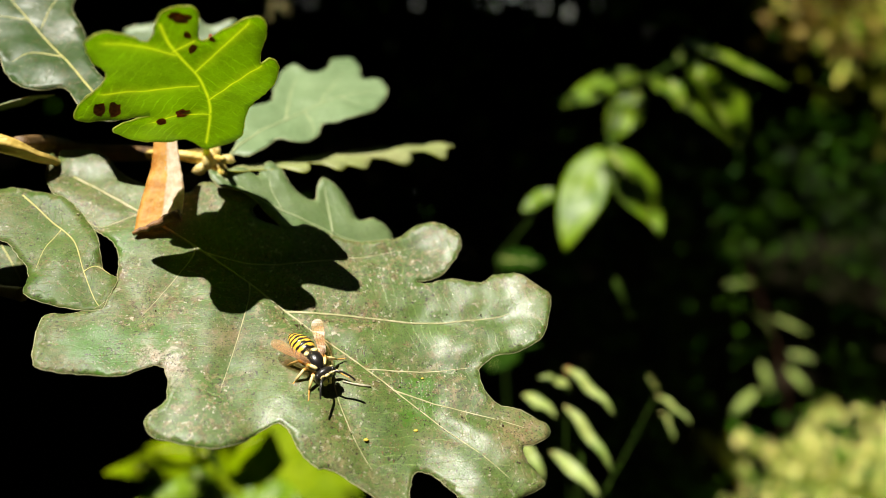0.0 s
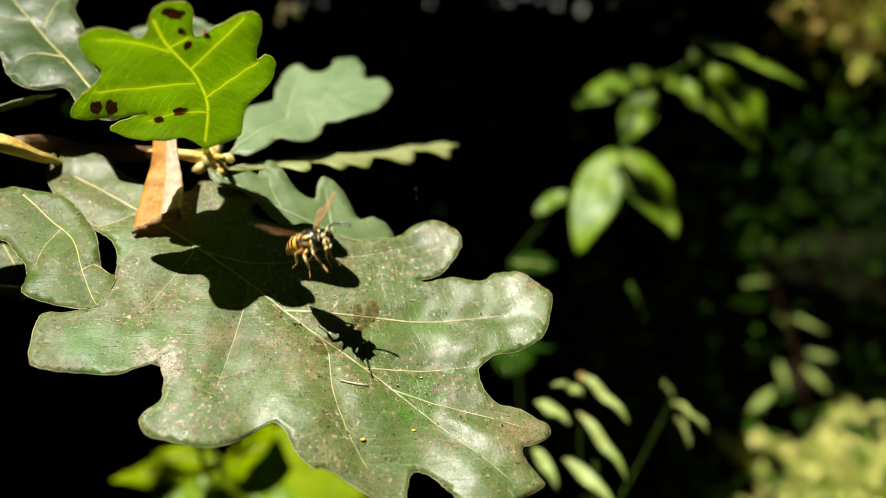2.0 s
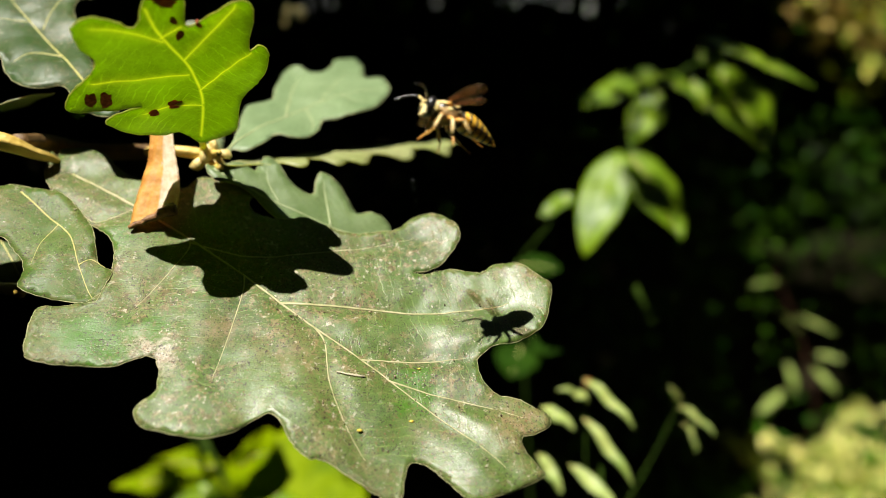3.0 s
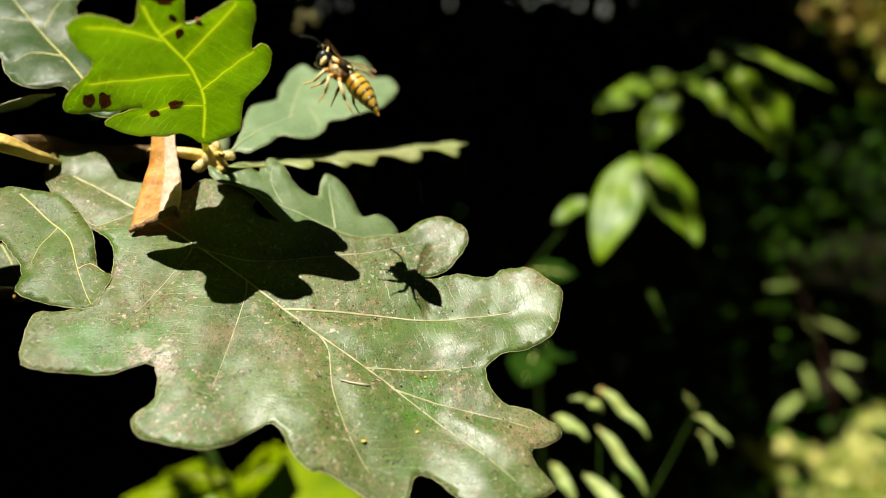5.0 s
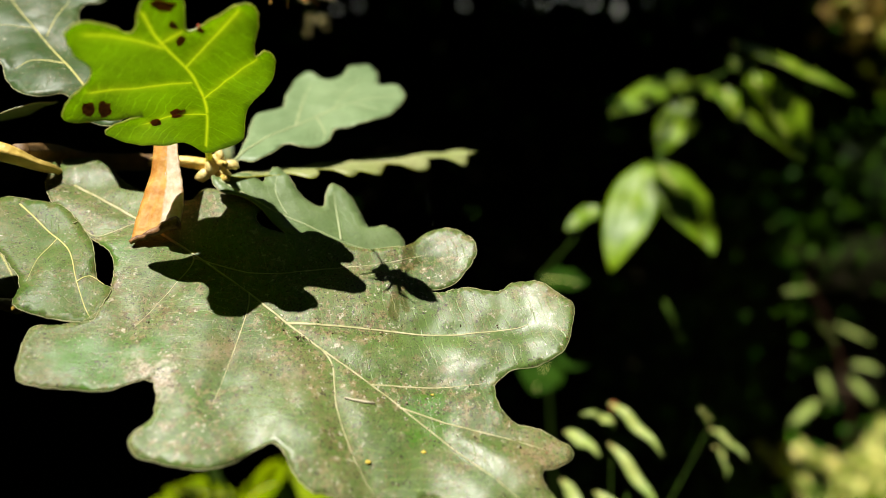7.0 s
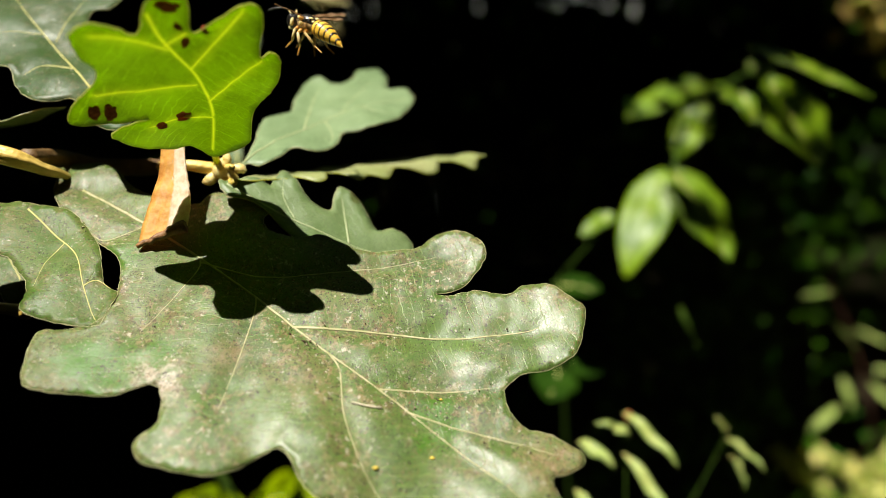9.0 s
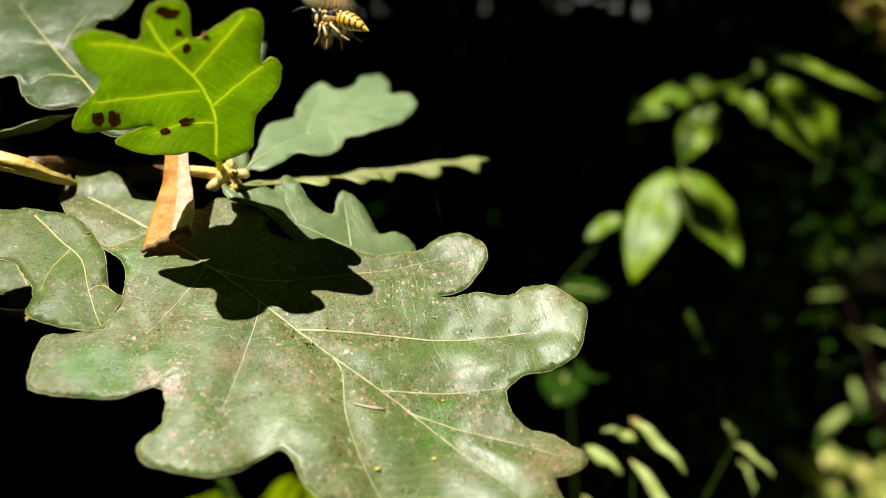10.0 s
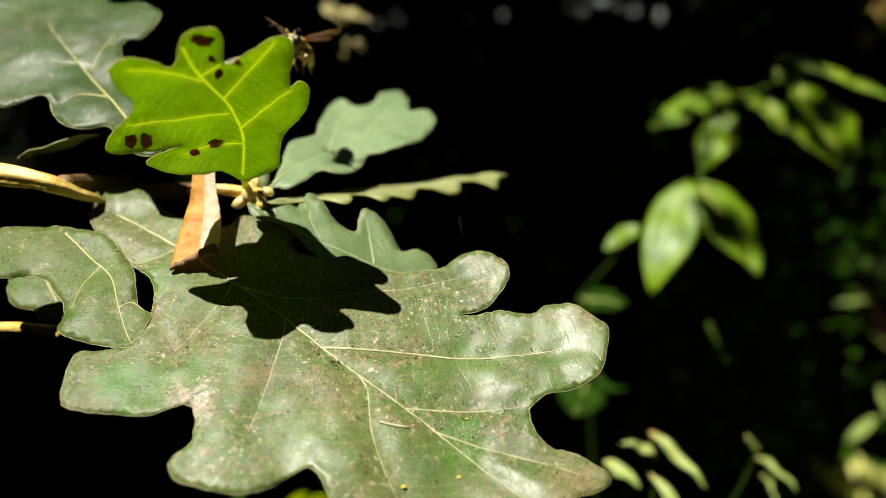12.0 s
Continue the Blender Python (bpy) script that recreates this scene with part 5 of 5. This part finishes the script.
def wasp_thing():
    w = new("wasp")
    tagged(w, "black and yellow striped wasp with clear brownish wings", "insect")
    # the striped hind body, plate by plate, bent down towards its tip
    x0, x1 = -2.2, -9.2

    def girth(t):
        return 1.72 * max(0.0, math.sin(math.pi * (0.07 + 0.93 * t) ** 0.6)) ** 0.75 + 0.04

    def skin(t, ang, puff):
        g = girth(t) + puff
        return Vector((x0 + (x1 - x0) * t, g * math.cos(ang), -0.2 - 1.5 * t * t + 0.9 * g * math.sin(ang))) * MM

    def plate(name, lo, hi, puff, mat, depth=None, sweep=(0.0, 360.0), label=""):
        """A curved band of the hind body; depth gives its hind margin round the body."""
        bm = bmesh.new()
        closed = sweep[1] - sweep[0] >= 360.0
        n = 30 if closed else 16
        rings = []
        for k in range(n if closed else n + 1):
            ang = radians(sweep[0] + (sweep[1] - sweep[0]) * k / n)
            end = lo + (hi - lo) * (depth(ang) if depth else 1.0)
            rings.append([bm.verts.new(skin(lo + (end - lo) * j / 5, ang, puff * math.sin(math.pi * (0.12 + 0.76 * j / 5)))) for j in range(6)])
        for r1, r2 in zip(rings, rings[1:] + (rings[:1] if closed else [])):
            for j in range(5):
                bm.faces.new((r1[j], r1[j + 1], r2[j + 1], r2[j]))
        return part(name, bm, mat, w, label)

    for i in range(6):
        lo, hi = i / 6, min((i + 1) / 6, 0.995)
        plate("yellow_band", lo, hi + 0.004, 0.12, M_YELLOW)
        reach = (0.62, 0.5, 0.42, 0.36, 0.3, 0.2)[i]

        def depth(ang):
            back = max(0.0, math.sin(ang))
            side = abs(abs(math.degrees(ang) - 90) - 46)
            return 0.34 + reach * (math.exp(-((math.degrees(ang) - 90) / 17) ** 2) + 0.5 * math.exp(-(side / 11) ** 2)) * back

        plate("dark_band", lo, hi, 0.17, M_BLACK, depth)
    ball("sting_tip", (-9.1, 0, -1.68), (0.5, 0.2, 0.2), M_LEG, w, pose(0, 0, 0, 0, -22, 0))
    ball("thorax", (0, 0, 0.1), (2.2, 1.6, 1.62), M_BLACK, w)
    ball("chest", (-0.1, 0, -0.35), (2.2, 1.72, 1.5), M_FUZZ, w, label="brown hairy chest")
    ball("waist", (-2.2, 0, -0.1), (0.7, 0.6, 0.6), M_BLACK, w)
    # short hairs on the chest and back
    rng = random.Random(21)
    hair = bmesh.new()
    for _ in range(260):
        d = Vector((rng.gauss(0, 1), rng.gauss(0, 1), rng.gauss(-0.1, 0.8))).normalized()
        p = Vector((-0.1 + 2.2 * d.x, 1.7 * d.y, -0.1 + 1.55 * d.z))
        q = p + (d + Vector((-0.5, rng.uniform(-0.3, 0.3), 0))) * rng.uniform(0.35, 0.7)
        side = d.cross(Vector((1, 0.2, 0.1))).normalized() * 0.035
        lift = d.cross(side).normalized() * 0.035
        base = [hair.verts.new((p + o) * MM) for o in (side, lift, -side)]
        tip = hair.verts.new(q * MM)
        for k in range(3):
            hair.faces.new((base[k], base[(k + 1) % 3], tip))
    tagged(part("hair", hair, M_FUZZ, w), "short tawny hairs", kind="stuff")
    for y in (-1, 1):
        ball("shoulder_mark", (1.15, y * 1.2, 0.75), (1.05, 0.3, 0.32), M_CREAM, w, pose(0, 0, 0, 0, 0, -28 * y))
        ball("wing_root", (0.5, y * 1.45, 0.75), (0.6, 0.4, 0.4), M_LEG, w)
        ball("side_mark", (0.2, y * 1.62, -0.1), (0.5, 0.22, 0.4), M_CREAM, w)
        ball("back_mark", (-1.35, y * 0.75, 1.2), (0.4, 0.5, 0.24), M_CREAM, w)
        ball("hind_mark", (-1.9, y * 0.6, 0.7), (0.3, 0.35, 0.3), M_CREAM, w)
    h = ball("head", (3.0, 0, -0.45), (1.05, 1.9, 1.5), M_BLACK, w)
    ball("face", (3.72, 0, -0.95), (0.5, 0.85, 0.95), M_CREAM, h)
    ball("face_mark", (4.15, 0, -0.85), (0.14, 0.22, 0.5), M_BLACK, h)
    ball("brow_mark", (3.8, 0, 0.25), (0.32, 0.5, 0.32), M_CREAM, h)
    for y in (-1, 1):
        ball("jaw", (3.85, y * 0.4, -1.8), (0.35, 0.4, 0.35), M_CREAM, h)
        ball("eye", (3.25, y * 1.42, -0.3), (0.74, 0.52, 1.15), M_BLACK, h)
        ball("eye_margin", (3.8, y * 0.98, 0.1), (0.26, 0.2, 0.55), M_CREAM, h, pose(0, 0, 0, 25 * y))
        ball("temple", (2.5, y * 1.65, -0.5), (0.4, 0.26, 0.85), M_CREAM, h)
        scape = bmesh.new()
        tube(scape, [Vector(q) * MM for q in ((3.7, y * 0.4, 0.2), (4.1, y * 0.75, 0.8), (4.55, y * 1.1, 1.3))], [0.17 * MM, 0.17 * MM, 0.15 * MM], 7)
        part("antenna_base", scape, M_CREAM, h, "yellow base of the antenna")
        ant = bmesh.new()
        line = spline([Vector(q) * MM for q in ((4.5, y * 1.08, 1.28), (5.3, y * 1.9, 1.35), (6.4, y * 2.7, 0.9), (7.3, y * 3.3, 0.2))], 9)
        tube(ant, line, [(0.16 + 0.03 * (k % 2)) * MM for k in range(len(line))], 7)
        part("antenna", ant, M_BLACK, h)
    legs = []
    for y in (-1, 1):
        for lx, knee, shin, foot in ((1.2, (1.6, 1.5, 0.5), (2.8, 3.0, -1.7), (4.3, 4.0, -2.2)), (0.0, (0.1, 2.3, 0.9), (0.0, 4.0, -1.6), (0.3, 5.6, -2.2)), (-1.1, (-1.9, 2.2, 1.2), (-3.6, 3.6, -1.5), (-5.4, 4.6, -2.2))):
            hip = Vector((lx, y * 0.9, -1.1))
            p0, p1, p2, p3 = Vector((0, 0, 0)), Vector((knee[0] - lx, y * (knee[1] - 0.9), knee[2] - 0.2)), Vector((shin[0] - lx, y * (shin[1] - 0.9), shin[2] + 0.4)), Vector((foot[0] - lx, y * (foot[1] - 0.9), foot[2] + 0.3))
            thigh = bmesh.new()
            tube(thigh, [q * MM for q in (p0, p0.lerp(p1, 0.5), p1)], [0.3 * MM, 0.36 * MM, 0.24 * MM], 9)
            ob = part("leg", thigh, M_LEG, w)
            calf = bmesh.new()
            tube(calf, [q * MM for q in (p1, p1.lerp(p2, 0.65), p2)], [0.22 * MM, 0.27 * MM, 0.17 * MM], 9)
            part("shin", calf, M_SHIN, ob, "pale yellow shin")
            toe = bmesh.new()
            bits = [p2.lerp(p3, k / 8) for k in range(9)]
            tube(toe, [q * MM for q in bits], [(0.15 - 0.05 * (k % 2) - 0.004 * k) * MM for k in range(9)], 7)
            part("foot", toe, M_LEG, ob, "jointed orange foot")
            legs.append((ob, y, hip))
    wings = []
    for y in (-1, 1):
        for name, size, wide in (("fore_wing", 8.0, 2.5), ("hind_wing", 5.6, 1.9)):
            bm = bmesh.new()
            rim = []
            for k in range(32):
                q = 2 * math.pi * k / 32
                u = 0.5 + 0.5 * math.cos(q)
                rim.append((-(1 - u) * size, y * wide * 0.5 * math.sin(q) * (1.2 - 0.75 * u) + 0.12 * y * math.sin(3 * q)))
            crown = [bm.verts.new(Vector((a, b, 0.03 + 0.1 * math.sin(a * 2.1))) * MM) for a, b in rim]
            under = [bm.verts.new(Vector((a, b, -0.03 + 0.1 * math.sin(a * 2.1))) * MM) for a, b in rim]
            for side, flip in ((crown, 1), (under, -1)):
                for k in range(15):
                    quad = [side[k], side[k + 1], side[31 - k - 1], side[31 - k]] if k < 15 else []
                    if len(set(quad)) == 4:
                        bm.faces.new(quad[::flip])
            for k in range(32):
                bm.faces.new((crown[k], under[k], under[(k + 1) % 32], crown[(k + 1) % 32]))
            ob = part(name, bm, M_WING, w, smooth=False)
            for bend, reach in ((0.95, 0.97), (0.5, 0.9), (0.05, 0.85), (-0.5, 0.7)):
                vein = bmesh.new()
                tube(vein, [Vector((-a * size * reach, y * wide * 0.42 * b * bend, 0)) * MM for a, b in ((0, 0.1), (0.35, 0.75), (0.7, 1.0), (1.0, 0.6))], 0.032 * MM, 5)
                part("wing_vein", vein, M_WINGVEIN, ob)
            wings.append((ob, y, name))
    return w, wings, legs


wasp, wings, legs = wasp_thing()
for piece in wasp.children_recursive:
    piece.data.transform(Matrix.Scale(0.92, 4))

# the branch's sway in the breeze, fitted to its place in the camera's view
SWAY = [
    (0, 0.00000, 0.00000, 1.20000, -18.000, -0.000, 0.000),
    (0.5, 0.00016, 0.00031, 1.20134, -18.223, 0.001, 0.102),
    (1, -0.00028, 0.00079, 1.20208, -18.231, 0.085, 0.100),
    (1.5, -0.00083, 0.00117, 1.20224, -18.229, 0.181, 0.121),
    (2, -0.00154, 0.00197, 1.20326, -18.508, 0.149, 0.009),
    (2.5, -0.00232, 0.00303, 1.20601, -19.301, -0.588, 0.095),
    (3, -0.00261, 0.00463, 1.20810, -19.675, -0.695, 0.057),
    (5, -0.00223, 0.00334, 1.21003, -19.605, -0.500, 0.390),
    (5.5, -0.00145, 0.00393, 1.20995, -19.543, -0.286, 0.542),
    (6, -0.00148, 0.00440, 1.21152, -19.987, -0.648, 0.531),
    (6.5, -0.00146, 0.00527, 1.21268, -20.404, -0.887, 0.627),
    (7, -0.00076, 0.00561, 1.21178, -19.998, -0.383, 0.777),
    (9, -0.00067, 0.00593, 1.21466, -20.439, -0.619, 0.996),
    (9.5, -0.00087, 0.00756, 1.21516, -20.628, -0.740, 1.082),
    (10, -0.00137, 0.00841, 1.21626, -20.921, -1.076, 1.015),
    (10.5, 0.00011, 0.00849, 1.21649, -20.933, -0.626, 1.348),
    (11, 0.00034, 0.00853, 1.21655, -20.897, -0.546, 1.307),
    (11.5, 0.00135, 0.00906, 1.21639, -20.901, -0.297, 1.575),
    (12, 0.00205, 0.00931, 1.21614, -20.941, -0.355, 1.743),
]

# the wasp's stand on the leaf, its take-off and its hovering
FLIGHT = [
    (0, -0.01981, 0.09466, 1.15090, 12.9, 20.3, -48.8),
    (0.9, -0.02054, 0.09511, 1.15236, 12.7, 20.2, -48.6),
    (1, -0.02029, 0.09512, 1.15222, 12.5, 20.6, -49.1),
    (1.1, -0.02102, 0.09555, 1.15425, 15.1, 16.3, -43.5),
    (1.2, -0.02086, 0.09583, 1.15577, 7.0, -10.6, -41.2),
    (1.3, -0.02135, 0.09684, 1.15628, 8.7, -12.7, -39.5),
    (1.4, -0.02193, 0.09782, 1.15671, 9.4, -11.3, -38.7),
    (1.5, -0.02255, 0.09895, 1.15833, 10.4, -12.9, -37.6),
    (1.6, -0.02190, 0.09913, 1.15969, 11.1, -13.2, -35.6),
    (1.7, -0.02143, 0.09974, 1.16238, 11.7, -15.4, -34.6),
    (1.8, -0.02141, 0.09950, 1.16490, 11.0, -12.8, -37.8),
    (1.9, -0.02139, 0.09930, 1.16752, 8.6, -15.9, -45.9),
    (2, -0.02102, 0.09963, 1.17173, 9.5, -18.2, -44.8),
    (2.1, -0.02021, 0.09974, 1.17435, 9.4, -18.6, -45.4),
    (2.2, -0.01899, 0.09995, 1.17725, 9.4, -19.0, -45.4),
    (2.3, -0.01868, 0.10004, 1.17903, 8.4, -18.3, -47.6),
    (2.4, -0.01704, 0.10076, 1.18265, 8.9, -17.4, -45.9),
    (2.5, -0.01502, 0.10083, 1.18421, 9.8, -16.4, -43.0),
    (2.6, -0.01191, 0.10093, 1.18571, 9.2, -18.5, -49.6),
    (2.7, -0.00844, 0.10089, 1.18674, 5.8, -25.3, -64.9),
    (2.8, -0.00573, 0.10091, 1.18799, -1.0, -41.5, -83.5),
    (2.9, -0.00385, 0.10091, 1.18922, 2.2, -38.2, -110.3),
    (3, -0.00048, 0.10120, 1.19118, 27.1, -25.9, -156.4),
    (3.1, 0.00054, 0.10164, 1.19074, 22.8, -30.3, -149.1),
    (3.2, 0.00174, 0.10224, 1.19075, 5.3, -20.8, -174.0),
    (3.6, 0.00261, 0.09646, 1.19265, 6.2, -14.5, 156.9),
    (4, -0.00027, 0.09821, 1.19362, 9.3, -20.6, 156.5),
    (4.4, -0.00608, 0.10172, 1.19424, 13.3, -24.6, 151.4),
    (4.8, -0.01355, 0.10725, 1.19523, 14.4, -34.2, 156.8),
    (4.9, -0.01451, 0.10735, 1.19709, 18.4, -37.2, 146.1),
    (5, -0.01709, 0.10730, 1.19873, 18.4, -34.6, 156.6),
    (5.1, -0.01737, 0.10756, 1.20022, 16.3, -35.3, 154.7),
    (5.2, -0.01795, 0.10790, 1.20201, 13.6, -35.3, 155.8),
    (5.3, -0.01925, 0.10840, 1.20441, 11.2, -31.9, 158.6),
    (5.4, -0.01864, 0.10851, 1.20530, 10.7, -26.3, 152.1),
    (5.5, -0.01929, 0.10890, 1.20726, 9.2, -22.5, 149.1),
    (5.6, -0.02041, 0.10882, 1.20799, 6.9, -23.0, 161.6),
    (5.8, -0.02160, 0.10845, 1.20866, 7.7, -16.2, 156.8),
    (6, -0.02229, 0.10797, 1.20887, 6.6, -20.4, 161.4),
    (6.2, -0.02306, 0.10736, 1.20859, 7.0, -18.0, 158.4),
    (6.4, -0.02389, 0.10683, 1.20861, 6.6, -19.5, 158.3),
    (6.5, -0.02376, 0.10673, 1.20897, 6.2, -22.6, 158.8),
    (6.6, -0.02397, 0.10665, 1.20930, 5.4, -21.3, 164.6),
    (6.7, -0.02403, 0.10672, 1.21007, 5.3, -18.9, 166.4),
    (6.8, -0.02387, 0.10701, 1.21146, 5.2, -18.8, 166.5),
    (6.9, -0.02365, 0.10738, 1.21284, 5.1, -20.4, 165.9),
    (7, -0.02358, 0.10792, 1.21472, 5.4, -19.1, 162.2),
    (7.2, -0.02331, 0.10860, 1.21669, 5.2, -19.1, 162.3),
    (7.8, -0.02562, 0.12371, 1.22047, 7.7, -18.5, 144.2),
    (8.4, -0.02939, 0.13104, 1.21701, 6.1, -19.4, 147.7),
    (8.8, -0.03057, 0.13504, 1.21037, 6.5, -12.1, 144.2),
    (9, -0.02969, 0.13637, 1.20965, 5.2, -16.8, 150.4),
    (9.2, -0.02792, 0.13811, 1.20895, 5.0, -18.2, 151.0),
    (9.4, -0.02691, 0.13995, 1.20881, 4.1, -17.9, 156.8),
    (9.5, -0.02613, 0.14101, 1.20907, 4.6, -18.7, 153.3),
    (9.6, -0.02606, 0.14178, 1.20913, 4.5, -14.4, 155.2),
    (9.8, -0.02640, 0.14145, 1.21002, 4.8, -7.2, 153.3),
    (10, -0.02673, 0.14142, 1.21186, 5.3, -6.3, 150.4),
    (10.2, -0.02962, 0.14630, 1.21434, 5.6, -11.6, 148.6),
    (10.4, -0.03373, 0.15678, 1.21741, 6.5, -17.2, 143.9),
    (10.6, -0.03584, 0.15826, 1.22022, 2.4, -18.7, 143.8),
    (10.7, -0.03640, 0.15710, 1.21950, -8.0, -28.0, 190.0),
    (10.8, -0.03701, 0.15582, 1.21861, -12.0, -30.0, -121.4),
    (11, -0.03825, 0.15345, 1.21725, -14.0, -24.0, -104.0),
    (11.2, -0.04047, 0.15113, 1.21568, -14.0, -22.0, -94.0),
    (11.5, -0.04085, 0.14815, 1.21375, -15.0, -22.0, -90.0),
    (11.8, -0.04110, 0.14763, 1.21247, -14.0, -22.0, -90.0),
    (12, -0.03804, 0.14774, 1.21166, -12.0, -22.0, -92.0),
]




def motions():
    walk(branch, [(t, pose(x, y, z, rx, ry, rz)) for t, x, y, z, rx, ry, rz in SWAY])
    walk(wasp, [(t, pose(x, y, z, rx, ry, rz)) for t, x, y, z, rx, ry, rz in FLIGHT])
    beat = (80, 35, -10, 60, 88, 20, 5, 62)
    for ob, y, name in wings:
        hinge = Vector((0.6, 1.3 * y, 1.3)) if name == "fore_wing" else Vector((-0.4, 1.3 * y, 1.1))
        rows = []
        back = 22 if name == "fore_wing" else 28
        for k in range(121):
            t = k / 10
            if t < 1.15:
                m = pose(0, 0, 0, 8 * y) @ pose(0, 0, 0, 0, 0, -back * y)
            elif t < 1.25:
                m = pose(0, 0, 0, 30 * y) @ pose(0, 0, 0, 0, 0, -45 * y)
            else:
                lift = beat[(k * 3) % 8] * (0.3 if t < 2.95 else 0.8 if t < 10.75 else 0.22) + 6
                m = pose(0, 0, 0, lift * y) @ pose(0, 0, 0, 0, 0, -(82 if name == "fore_wing" else 66) * y)
            rows.append((t, Matrix.Translation(hinge * MM * 0.92) @ m))
        walk(ob, rows)
    # the low plants slide so they keep their place in the camera's view
    DRIFT = ((0, 0, -1.5), (2.5, -3.7, -3.0), (5.5, -7.2, -8.5), (9.5, -10.2, -12.5), (12, -13.8, -15.5))
    for plant in (low, lowb):
        walk(plant, [(t, TILT @ pose(x * MM, 0, z * MM)) for t, x, z in DRIFT])
    for ob, y, hip in legs:
        stand = Matrix.Translation(hip * MM * 0.92)
        tuck = stand @ pose(0, 0, 0, -52 * y, 16, 0)
        walk(ob, [(0.0, stand), (1.4, stand), (1.6, tuck), (12.0, tuck)])


motions()
